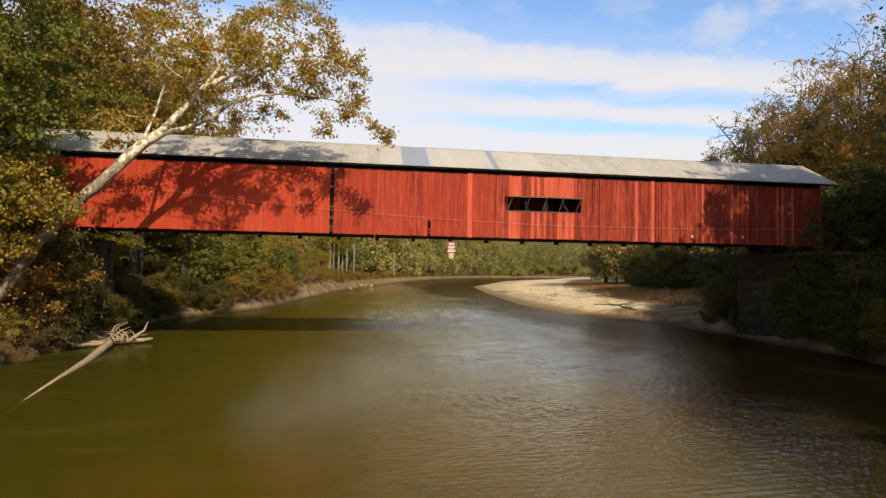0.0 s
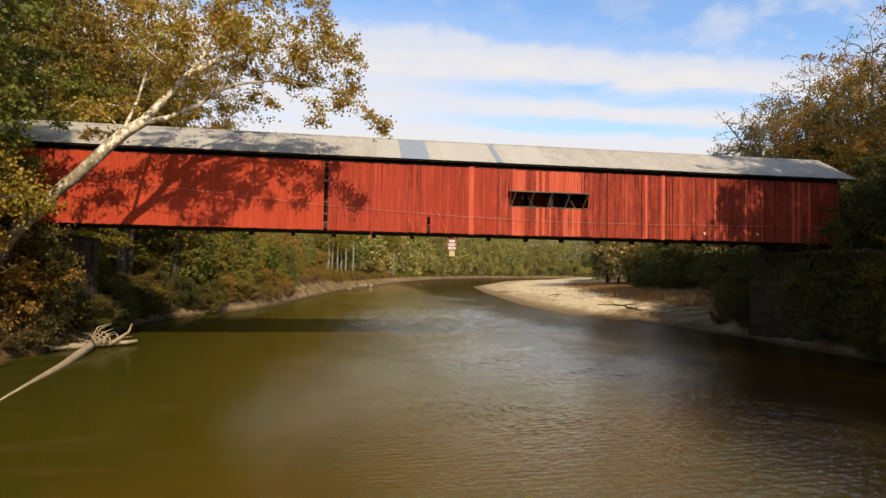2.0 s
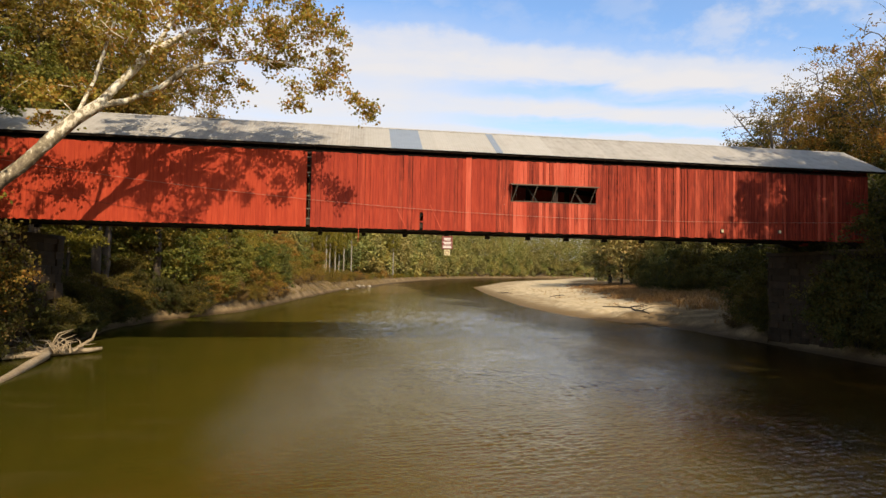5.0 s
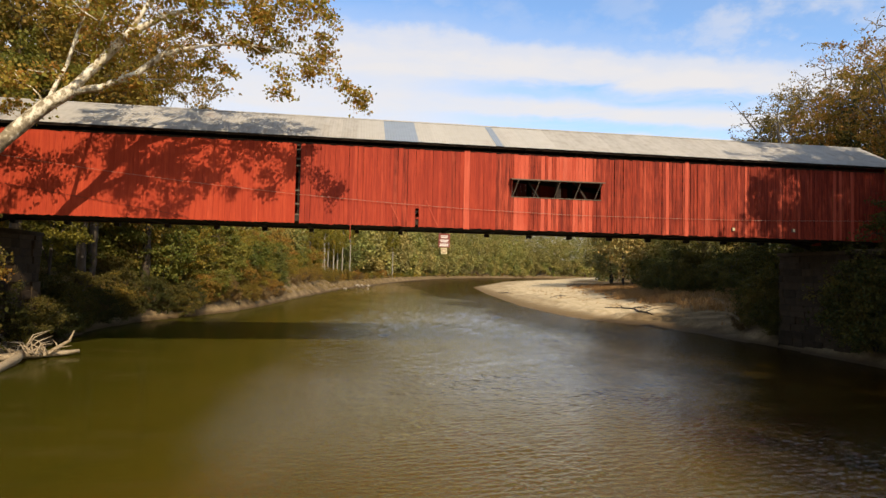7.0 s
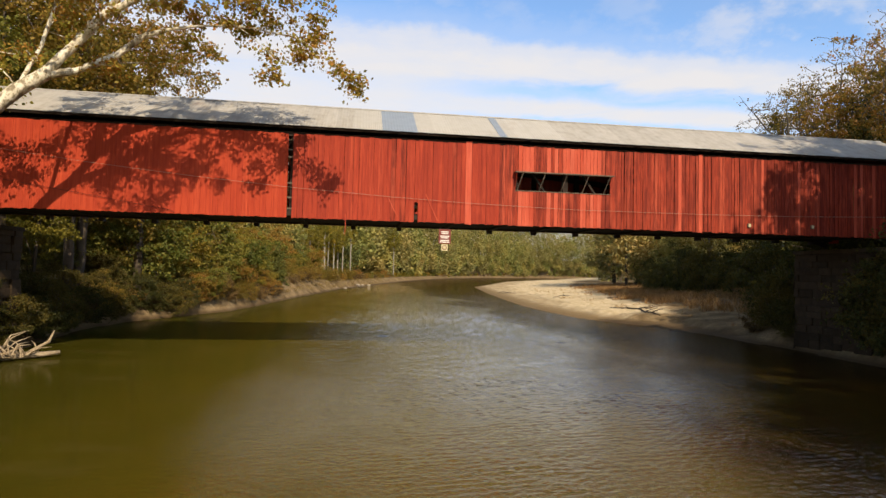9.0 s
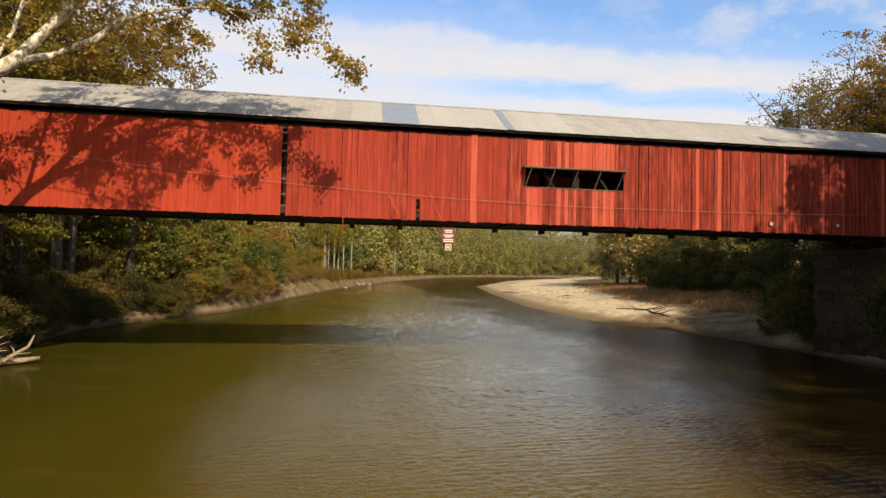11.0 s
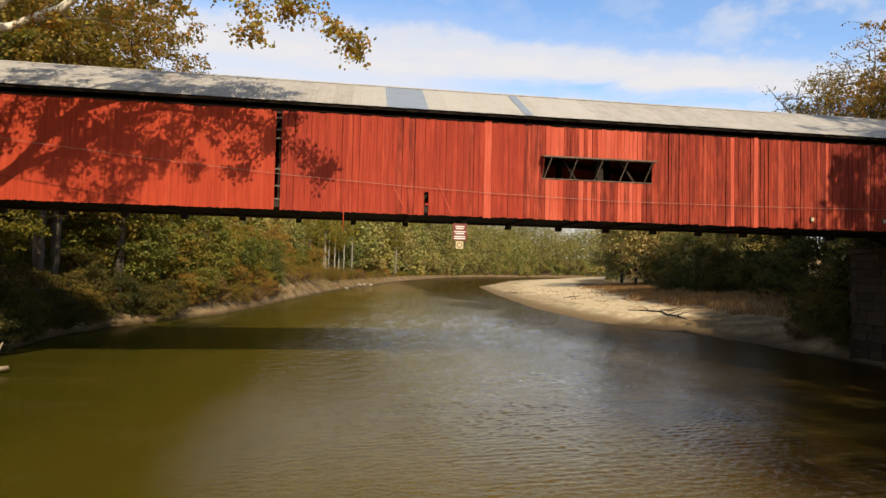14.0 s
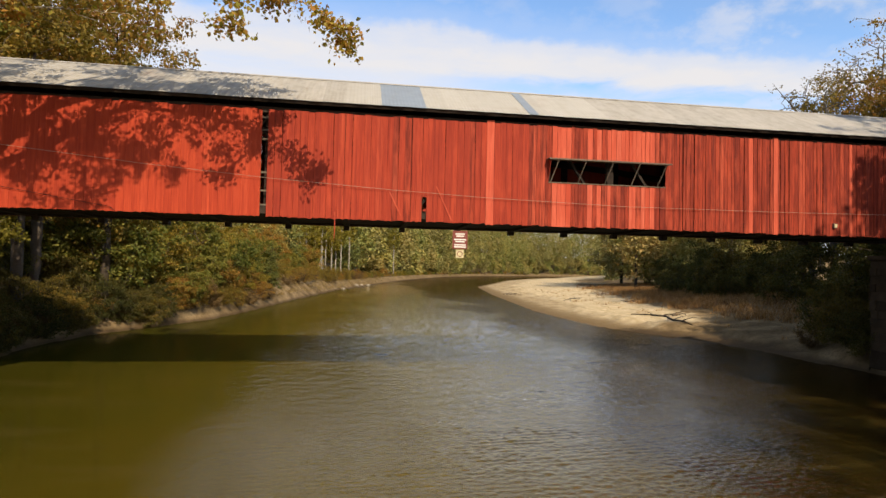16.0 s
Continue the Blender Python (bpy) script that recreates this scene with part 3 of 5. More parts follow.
while x < X1 - 0.1:
    w = rng.uniform(0.15, 0.27) if x > 11 else rng.uniform(0.20, 0.30) if x > SEAM1 else rng.uniform(0.27, 0.31)
    for stop in (SEAM0, 6.50, 6.70, WIN0, WIN1, 9.26, 9.60, 22.93, 23.29, X1):
        if x < stop - 0.02 and x + w > stop - 0.10:
            w = stop - x
    if SEAM0 - 0.01 <= x < SEAM1 - 0.02:
        x = SEAM1
        continue
    joint = 0.002 if x < SEAM0 else rng.choice((0.003, 0.004, 0.006, 0.012) if x < 11.2 else (0.006, 0.010, 0.018) if x < 18 else (0.008, 0.016, 0.035))
    worn = x > 11.2 or (x > SEAM1 and rng.random() < 0.10)
    mat = RED_WORN if worn else RED_MID if x > SEAM1 - 0.02 else RED_SMOOTH
    if abs(x - 9.26) < 0.05 or abs(x - 22.93) < 0.05 or (x > 12 and rng.random() < 0.05):
        mat = RED_PALE
    if WIN0 - 0.02 < x < WIN1 + 0.6 and rng.random() < 0.34:
        mat = RED_PALE
    out = rng.uniform(0.0, 0.006) if x < SEAM0 else rng.uniform(0.0, 0.022)
    lean = rng.uniform(-0.03, 0.03) if x < SEAM0 else rng.uniform(-0.16, 0.16)
    z0, z1 = BOT + (rng.uniform(-0.03, 0.02) if x > 0 else rng.uniform(-0.008, 0.008)), TOP + rng.uniform(-0.03, 0.03)
    if abs(x - 9.26) < 0.05 or abs(x - 22.93) < 0.05:
        out, z0, z1, lean = 0.03, BOT - 0.05, TOP + 0.1, 0.0
    if WIN0 - 0.02 <= x < WIN1 - 0.05:
        siding_board(x, w - joint, z0, WINZ0 + rng.uniform(-0.01, 0.01), mat, out)
        siding_board(x, w - joint, WINZ1, z1, RED_PALE if 14.6 < x < 16.2 else mat, out)
    elif abs(x - 6.50) < 0.03:
        siding_board(x, 0.2 - joint, 8.62, z1, mat, out)
        siding_board(x + 0.05, 0.14, 8.02, 8.12, mat, 0.0)
    else:
        siding_board(x, w - joint, z0, z1, mat, out, lean)
    x += w

# loose strips that hang slanted on the boards
for a, b in (((7.10, -0.05, 9.1), (7.78, -0.05, 7.66)), ((5.12, -0.05, 8.79), (5.62, -0.05, 7.8))):
    part("loose_strip", Shape().beam(a, b, 0.025, 0.05), RED_PALE, bridge)

# far wall and the two portals
s = Shape()
x = X0
while x < X1:
    w = rng.uniform(0.26, 0.31)
    s.box(x, x + w - 0.008, DEPTH, DEPTH + 0.025, 7.70, 12.45)
    x += w
part("far_wall", s, RED_SMOOTH, bridge, "red board wall of the far side")
for px, sgn in ((X0, -1), (X1, 1)):
    s = Shape()
    y = 0.03
    while y < DEPTH - 0.02:
        w = 0.29
        top = RIDGE_Z - 0.12 - abs(y + w / 2 - RIDGE_Y) * (RIDGE_Z - EAVE_Z) / (RIDGE_Y - EAVE_Y)
        low = BOT if (y < 0.7 or y > DEPTH - 1.0) else 11.6
        s.box(px + (0 if sgn < 0 else -0.03), px + (0.03 if sgn < 0 else 0), y, min(y + w - 0.008, DEPTH - 0.005), low, top)
        y += w
    part("portal_wall", s, RED_SMOOTH, bridge, "red board portal end with a drive opening")

# chords, floor beams, floor, trusses
part("bottom_chord", Shape().box(X0, X1, 0.06, 0.32, 7.70, 8.05), DARK_WOOD, bridge, "dark timber bottom chord behind the siding")
part("bottom_chord", Shape().box(X0, X1, DEPTH - 0.32, DEPTH - 0.06, 7.70, 8.05), DARK_WOOD, bridge)
part("top_plate", Shape().box(X0, X1, 0.03, 0.28, 11.86, 12.10), DARK_WOOD, bridge)
part("top_plate", Shape().box(X0, X1, DEPTH - 0.28, DEPTH - 0.03, 11.86, 12.10), DARK_WOOD, bridge)
part("deck", Shape().box(X0, X1, 0.33, DEPTH - 0.33, 7.80, 7.90), DARK_WOOD, bridge, "dark plank deck")
fb = Shape().box(-0.14, 0.14, 0.30, DEPTH - 0.33, 7.68, 7.795).box(-0.14, 0.14, DEPTH - 0.32, DEPTH + 0.10, 7.49, 7.697).mesh("floor_beam", DARK_WOOD)
PANEL = 2.93
mid = (X0 + X1) / 2
xb = 0.3 - 6 * PANEL
while xb < X1 - 0.4:
    ob = part("floor_beam", fb, DARK_WOOD, bridge)
    ob.location.x = xb + rng.uniform(-0.04, 0.04)
    part("truss_post", Shape().box(xb - 0.14, xb + 0.14, 0.05, 0.30, 8.05, 11.86), DARK_WOOD, bridge)
    part("truss_post", Shape().box(xb - 0.14, xb + 0.14, DEPTH - 0.30, DEPTH - 0.05, 8.05, 11.86), DARK_WOOD, bridge)
    if xb < X1 - 3.2:
        lo, hi = (8.05, 11.86) if xb < mid else (11.86, 8.05)
        part("truss_brace", Shape().beam((xb + 0.14, 0.18, lo), (xb + PANEL - 0.14, 0.18, hi), 0.10, 0.10), DARK_WOOD, bridge)
    xb += PANEL
# nailing rails behind the boards, seen through the open seam
for z in (8.02, 8.6, 9.35, 10.72, 11.1, 11.62):
    part("nailing_rail", Shape().box(-0.5, 0.5, 0.02, 0.06, z, z + 0.07), GREY_WOOD, bridge)
part("seam_post", Shape().box(-0.03, 0.2, 0.31, 0.42, BOT + 0.3, 11.9), DARK_WOOD, bridge)
# twin arches of the truss
for ay in (0.40, DEPTH - 0.40):
    pts = [((X0 + 0.6) + (X1 - X0 - 1.2) * i / 24, ay, 7.4 + 4.2 * (1 - (2 * i / 24 - 1) ** 2)) for i in range(25)]
    part("arch", Shape().tube(pts, [0.19] * len(pts), 4), DARK_WOOD, bridge, "dark laminated timber arch inside the truss")

# roof: rafters, sheathing, sheets
slope = math.hypot(RIDGE_Y - EAVE_Y, RIDGE_Z - EAVE_Z)
pitch = math.degrees(math.atan2(RIDGE_Z - EAVE_Z, RIDGE_Y - EAVE_Y))
for side in (0, 1):
    m = pose(0, EAVE_Y if side == 0 else 2 * RIDGE_Y - EAVE_Y, EAVE_Z, pitch if side == 0 else -pitch, 0, 0)
    s = Shape()
    if side == 0:
        s.box(ROOF0 + 0.05, ROOF1 - 0.05, 0.03, slope, -0.075, -0.035, m)
        s.box(ROOF0 + 0.05, ROOF1 - 0.05, 0.0, 0.035, -0.16, -0.03, m)
    else:
        s.box(ROOF0 + 0.05, ROOF1 - 0.05, -slope, -0.03, -0.075, -0.035, m)
    part("roof_boarding", s, DARK_WOOD, bridge, "dark boards under the roof sheets")
    xr = X0 + 0.3
    rafter = Shape()
    if side == 0:
        rafter.box(-0.06, 0.06, 0.05, slope - 0.02, -0.2, -0.078, m)
    else:
        rafter.box(-0.06, 0.06, -slope + 0.02, -0.05, -0.2, -0.078, m)
    rafter = rafter.mesh("rafter", DARK_WOOD)
    while xr < X1:
        part("rafter", rafter, DARK_WOOD, bridge).location.x = xr
        xr += 1.2


def sheet(width, mat, lift=0.0):
    """A ribbed roof sheet lying up the slope, its eave edge slightly ragged."""
    s = Shape()
    ribs = max(2, round(width / 0.16))
    cols = ribs * 4
    drop = [0.03 * math.sin(5 * i / cols + width) for i in range(cols + 1)]
    for v in (0, 1, 2):
        for i in range(cols + 1):
            z = lift + 0.005 * (0, 1, 1, 0)[i % 4]
            y = (-0.05 + drop[i] * 0.5) if v == 0 else slope * v / 2 + (0.02 if v == 2 else 0)
            s.v.append((width * i / cols, y, z))
    n = cols + 1
    for v in (0, 1):
        for i in range(cols):
            s.f.append((v * n + i, v * n + i + 1, (v + 1) * n + i + 1, (v + 1) * n + i))
    return s.mesh("roof_sheet", mat)


SHEETS = {mat.name: sheet(0.92, mat) for mat in (ROOF, ROOF_CLEAN, ROOF_BLUE)}
front = pose(0, EAVE_Y, EAVE_Z, pitch, 0, 0)
rear = pose(0, 2 * RIDGE_Y - EAVE_Y, EAVE_Z, pitch, 0, 180)
x = ROOF0
while x < ROOF1 - 0.02:
    w = 0.915
    for stop in (4.70, 6.56, 11.05, ROOF1):
        if x < stop - 0.02 and x + w > stop - 0.2:
            w = stop - x
    mat = ROOF
    if 4.69 <= x < 6.5:
        mat = ROOF_BLUE
    elif 2.4 < x < 14.5:
        mat = ROOF_CLEAN
    ob = part("roof_sheet", SHEETS[mat.name], mat, bridge, "bluish newer patch sheet" if mat is ROOF_BLUE else "")
    ob.matrix_basis = pose(x, 0, 0) @ front @ pose(0, rng.uniform(-0.02, 0.02), rng.uniform(0, 0.006), 0, 0, rng.uniform(-0.1, 0.1)) @ Matrix.Diagonal(((w + 0.03) / 0.92, 1, 1, 1))
    x += w
narrow = part("roof_sheet", sheet(0.42, ROOF_BLUE, 0.02), ROOF_BLUE, bridge, "narrow bluish patch strip")
narrow.matrix_basis = pose(11.05, 0, 0) @ front
s = sheet(ROOF1 - ROOF0, ROOF)
part("rear_roof", s, ROOF, bridge).matrix_basis = pose(ROOF1, 0, 0) @ rear
s = Shape()
s.v = [(ROOF0, RIDGE_Y - 0.16, RIDGE_Z - 0.06), (ROOF0, RIDGE_Y, RIDGE_Z + 0.045), (ROOF0, RIDGE_Y + 0.16, RIDGE_Z - 0.06), (ROOF1, RIDGE_Y - 0.16, RIDGE_Z - 0.06), (ROOF1, RIDGE_Y, RIDGE_Z + 0.045), (ROOF1, RIDGE_Y + 0.16, RIDGE_Z - 0.06)]
s.f = [(0, 3, 4, 1), (1, 4, 5, 2), (0, 1, 2), (3, 5, 4)]
part("ridge_cap", s, ROOF, bridge)

# the long window under a narrow hood, with slanted struts
window = new("window")
window.parent = bridge
tagged(window, "long dark window opening under a narrow hood")
part("sill", Shape().box(WIN0 - 0.02, WIN1, -0.07, 0.03, WINZ0 - 0.02, WINZ0 + 0.02), GREY_WOOD, window)
s = Shape().beam(((WIN0 + WIN1) / 2 - 2.85, -0.22, WINZ1 - 0.02), ((WIN0 + WIN1) / 2 + 2.85, -0.22, WINZ1 - 0.02), 0.46, 0.03)
part("hood", s, GREY_WOOD, window, "thin grey board hood")
part("hood_rail", Shape().box(WIN0 - 0.08, WIN1 + 0.06, -0.46, -0.43, WINZ1 - 0.075, WINZ1 - 0.036), GREY_WOOD, window)
for i in range(5):
    sx = WIN0 + 0.08 + (WIN1 - WIN0 - 0.5) * i / 4
    part("strut", Shape().beam((sx, -0.05, WINZ0), (sx + 0.26, -0.43, WINZ1 - 0.06), 0.034, 0.034), GREY_WOOD, window)
for sx in (WIN0 - 0.01, WIN1 + 0.0):
    s = Shape()
    s.v = [(sx - 0.012, -0.03, WINZ0), (sx - 0.012, -0.03, WINZ1 - 0.04), (sx - 0.012, -0.40, WINZ1 - 0.06), (sx + 0.012, -0.03, WINZ0), (sx + 0.012, -0.03, WINZ1 - 0.04), (sx + 0.012, -0.40, WINZ1 - 0.06)]
    s.f = [(0, 1, 2), (5, 4, 3), (0, 3, 4, 1), (1, 4, 5, 2), (2, 5, 3, 0)]
    if sx < 13:
        part("cheek", s, RED_WORN, window, "dark red triangular cheek")

# cables along the wall, a hanging rod, an outlet box
cable = thing("cable", "thin sagging cable strung along the red siding", "cable")
pts = [(-19.0, -0.16, 11.05), (-9.83, -0.16, 9.98), (-4.7, -0.16, 9.5), (0.1, -0.16, 9.14), (5.4, -0.16, 8.85), (9.3, -0.16, 8.69), (15.5, -0.16, 8.55), (23.2, -0.16, 8.58), (28.8, -0.16, 8.66), (36.5, -0.16, 8.9)]
part("wire", Shape().tube(pts, [0.009] * len(pts), 5), CABLE, cable)
for cx in (-19.0, 36.5):
    cz = 11.05 if cx < 0 else 8.9
    part("bracket", Shape().box(cx - 0.03, cx + 0.03, -0.2, -0.02, cz - 0.03, cz + 0.03), IRON, cable)
cable2 = thing("cable", "thin cable slanting down the red siding", "cable")
pts = [(-16.5, -0.10, 9.4), (-9.8, -0.10, 8.39), (-5.8, -0.10, 7.75), (-5.6, -0.06, 7.62)]
part("wire", Shape().tube(pts, [0.010] * 4, 5), IRON, cable2)
rod = thing("hanging_rod", "thin rusty red rod hanging from the bridge", "rod")
part("rod", Shape().tube([(2.89, -0.06, 7.85), (2.90, -0.06, 7.1), (2.88, -0.03, 6.75)], [0.02, 0.02, 0.012], 6), RED_PALE, rod)
for bx, bz in ((26.1, 8.05), (30.2, 8.1)):
    box = thing("junction_box", "small pale box fixed to the red boards", "box", group="boxes on the siding")
    part("case", Shape().box(bx - 0.09, bx + 0.09, -0.13, -0.03, bz - 0.11, bz + 0.11), GREY_WOOD, box)
    part("lid", Shape().box(bx - 0.07, bx + 0.07, -0.145, -0.131, bz - 0.08, bz + 0.08), SIGN_YELLOW, box)

# warning sign under the bridge
sign = thing("warning_sign", "brown sign with white lettering hung under the bridge", "sign")
SX, SY = 8.24, 0.32
part("board", Shape().box(SX - 0.33, SX + 0.33, SY, SY + 0.025, 6.48, 7.27), SIGN_BROWN, sign)
for z, w in ((7.13, 0.42), (7.04, 0.36), (6.89, 0.52), (6.80, 0.40), (6.66, 0.50), (6.57, 0.53)):
    part("text_bar", Shape().box(SX - w / 2, SX + w / 2, SY - 0.007, SY - 0.001, z - 0.027, z + 0.027), SIGN_WHITE, sign)
part("small_plate", Shape().box(SX - 0.17, SX + 0.17, SY, SY + 0.025, 6.10, 6.44), SIGN_YELLOW, sign, "small pale square plate with a dark ring")
ring = Shape()
ring.tube([(SX + 0.11 * math.cos(a), SY - 0.006, 6.27 + 0.11 * math.sin(a)) for a in [2 * math.pi * k / 14 for k in range(15)]], [0.016] * 15, 5)
part("ring", ring, SIGN_BROWN, sign)
for hx in (SX - 0.24, SX + 0.24):
    part("hanger", Shape().box(hx - 0.012, hx + 0.012, SY + 0.026, SY + 0.045, 6.14, 7.46), IRON, sign)

# ---------------------------------------------------------------- abutments of stone blocks
BLOCK = Shape()
for inset, y in ((0.03, -0.5), (0.0, -0.46), (0.0, 0.5)):
    BLOCK.v += [(-0.5 + inset, y, -0.5 + inset), (0.5 - inset, y, -0.5 + inset), (0.5 - inset, y, 0.5 - inset), (-0.5 + inset, y, 0.5 - inset)]
BLOCK.f = [(0, 1, 2, 3), (11, 10, 9, 8)] + [(r + k + 4, r + (k + 1) % 4 + 4, r + (k + 1) % 4, r + k) for r in (0, 4) for k in range(4)]
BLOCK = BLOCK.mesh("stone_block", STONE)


def abutment(x0, x1, y0, y1, z0, z1, inner, name_label):
    """A stone abutment: a core, with blocks on the face to the river's head and on the side over the water."""
    ab = thing("stone_abutment", name_label, "abutment", group="abutments of the bridge")
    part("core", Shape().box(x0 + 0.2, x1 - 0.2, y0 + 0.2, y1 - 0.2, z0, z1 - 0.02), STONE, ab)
    z, course = z0, 0
    while z < z1 - 0.05:
        h = min(rng.uniform(0.42, 0.55), z1 - z)
        x = x0 - (rng.uniform(0.2, 0.6) if course % 2 else 0)
        while x < x1 - 0.05:
            w = rng.uniform(0.8, 1.35)
            a, b = max(x, x0), min(x + w, x1)
            if b - a > 0.1:
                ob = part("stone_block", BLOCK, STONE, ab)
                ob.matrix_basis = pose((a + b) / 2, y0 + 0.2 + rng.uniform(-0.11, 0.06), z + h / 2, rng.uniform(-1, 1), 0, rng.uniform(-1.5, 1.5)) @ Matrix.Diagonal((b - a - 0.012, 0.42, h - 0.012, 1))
            x += w
        y = y0 + 0.42
        while y < y1:
            w = min(rng.uniform(0.8, 1.35), y1 - y)
            ob = part("stone_block", BLOCK, STONE, ab)
            turn = 90 if inner > 0 else -90
            ob.matrix_basis = pose((x1 - 0.2 if inner > 0 else x0 + 0.2) + rng.uniform(-0.06, 0.11) * inner, y + w / 2, z + h / 2, rng.uniform(-1, 1), 0, turn + rng.uniform(-1.5, 1.5)) @ Matrix.Diagonal((w - 0.012, 0.42, h - 0.012, 1))
            y += w
        z += h
        course += 1
    part("bearing_seat", Shape().box(x0 - 0.1 * (inner < 0), x1 + 0.1 * (inner > 0), y0 - 0.06, y1 + 0.06, z1 - 0.015, z1 + 0.22), STONE, ab)
    return ab


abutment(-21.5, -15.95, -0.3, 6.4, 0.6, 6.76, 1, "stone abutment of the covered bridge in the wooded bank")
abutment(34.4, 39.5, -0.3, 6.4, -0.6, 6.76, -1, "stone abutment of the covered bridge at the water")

# ---------------------------------------------------------------- trees, shrubs, grass


def leaf_cloud(points, size, gen, upward=0.35):
    """Small folded leaves, one at each point."""
    n = len(points)
    a = gen.normal(size=(n, 3))
    a[:, 2] -= 0.25
    a /= np.linalg.norm(a, axis=1)[:, None]
    up = gen.normal(size=(n, 3)) + np.array([0, 0, upward * 3])
    b = np.cross(up, a)
    b /= np.linalg.norm(b, axis=1)[:, None] + 1e-9
    nrm = np.cross(a, b)
    s = size * gen.uniform(0.6, 1.35, (n, 1))
    v = np.stack([points, points + a * s * 0.45 + b * s * 0.42 + nrm * s * 0.10, points + a * s, points + a * s * 0.45 - b * s * 0.42 + nrm * s * 0.10], 1)
    i = np.arange(n)[:, None] * 4
    f = np.concatenate([i + np.array([[0, 1, 2]]), i + np.array([[0, 2, 3]])], 1).reshape(-1, 3)
    return v.reshape(-1, 3), f


def limb_mesh(name, pos, parent, radius, mat, sides=6):
    """Tapered limbs: a frustum along every link of the skeleton."""
    child = np.array([i for i in range(len(pos)) if parent[i] >= 0])
    par = parent[child]
    a, b = pos[par], pos[child]
    ra, rb = np.minimum(radius[par], radius[child] * 1.25), radius[child]
    d = b - a
    d /= np.linalg.norm(d, axis=1)[:, None] + 1e-9
    s = np.cross(d, np.array([0.137, 0.31, 0.94]))
    s /= np.linalg.norm(s, axis=1)[:, None] + 1e-9
    u = np.cross(s, d)
    ang = 2 * np.pi * np.arange(sides) / sides
    ring = np.cos(ang)[None, :, None] * s[:, None] + np.sin(ang)[None, :, None] * u[:, None]
    lo = a[:, None] + ring * ra[:, None, None]
    hi = (b + d * rb[:, None] * 0.3)[:, None] + ring * rb[:, None, None]
    v = np.concatenate([lo, hi], 1).reshape(-1, 3)
    k = np.arange(sides)
    q = np.stack([k, (k + 1) % sides, (k + 1) % sides + sides, k + sides], 1)
    f = (np.arange(len(child))[:, None, None] * 2 * sides + q[None]).reshape(-1, 4)
    me = array_mesh(name, v, f, mat)
    me.polygons.foreach_set("use_smooth", [True] * len(me.polygons))
    return me


def skeleton_of(limbs, blobs, gen, step=0.8, reach=1.0):
    """Limbs are given lines; the rest grows from them to spots in the crown's blobs (centre, radii, spots)."""
    pos, parent = [], []
    for line in limbs:
        line = [np.array(p, float) for p in line]
        last = -1
        if pos:
            last = int(np.argmin(np.linalg.norm(np.array(pos) - line[0], axis=1)))
        for p, q in zip(line, line[1:]):
            k = max(1, int(np.linalg.norm(q - p) / step))
            if last < 0:
                pos.append(p)
                parent.append(-1)
                last = 0
            for j in range(1, k + 1):
                pos.append(p + (q - p) * j / k + gen.normal(size=3) * 0.03 * (j < k))
                parent.append(last)
                last = len(pos) - 1
    spots = []
    for centre, radii, count in blobs:
        d = gen.normal(size=(count, 3))
        d /= np.linalg.norm(d, axis=1)[:, None]
        r = gen.uniform(0.25, 1.0, (count, 1)) ** 0.45
        lump = 1 + 0.22 * np.sin(d[:, :1] * 5 + 1) * np.sin(d[:, 1:2] * 4 + 2) + 0.12 * gen.normal(size=(count, 1))
        spots.append(np.array(centre) + d * r * lump * np.array(radii))
    spots = np.concatenate(spots)
    start = np.array(pos)
    order = np.argsort([np.min(np.linalg.norm(start - c, axis=1)) for c in spots])
    for i in order:
        c = spots[i]
        arr = np.array(pos)
        gap = np.linalg.norm(arr - c, axis=1)
        cost = gap + 0.7 * np.maximum(0, arr[:, 2] - c[2]) + (gap < 0.3) * 2
        j = int(np.argmin(cost))
        p = arr[j]
        k = max(1, int(np.ceil(np.linalg.norm(c - p) / step)))
        bend = gen.normal(size=3) * 0.10 * np.linalg.norm(c - p) + np.array([0, 0, 0.08 * np.linalg.norm(c - p)])
        last = j
        for q in range(1, k + 1):
            w = q / k
            pos.append(p + (c - p) * w + bend * 4 * w * (1 - w) * 0.7)
            parent.append(last)
            last = len(pos) - 1
    return np.array(pos), np.array(parent), spots


def girths(parent, thick, tip):
    load = np.zeros(len(parent))
    has_child = np.zeros(len(parent), bool)
    has_child[parent[parent >= 0]] = True
    load[~has_child] = 1
    for i in range(len(parent) - 1, 0, -1):
        load[parent[i]] += load[i]
    power = math.log(thick / tip) / math.log(max(load[0], 2))
    return tip * np.maximum(load, 1) ** power


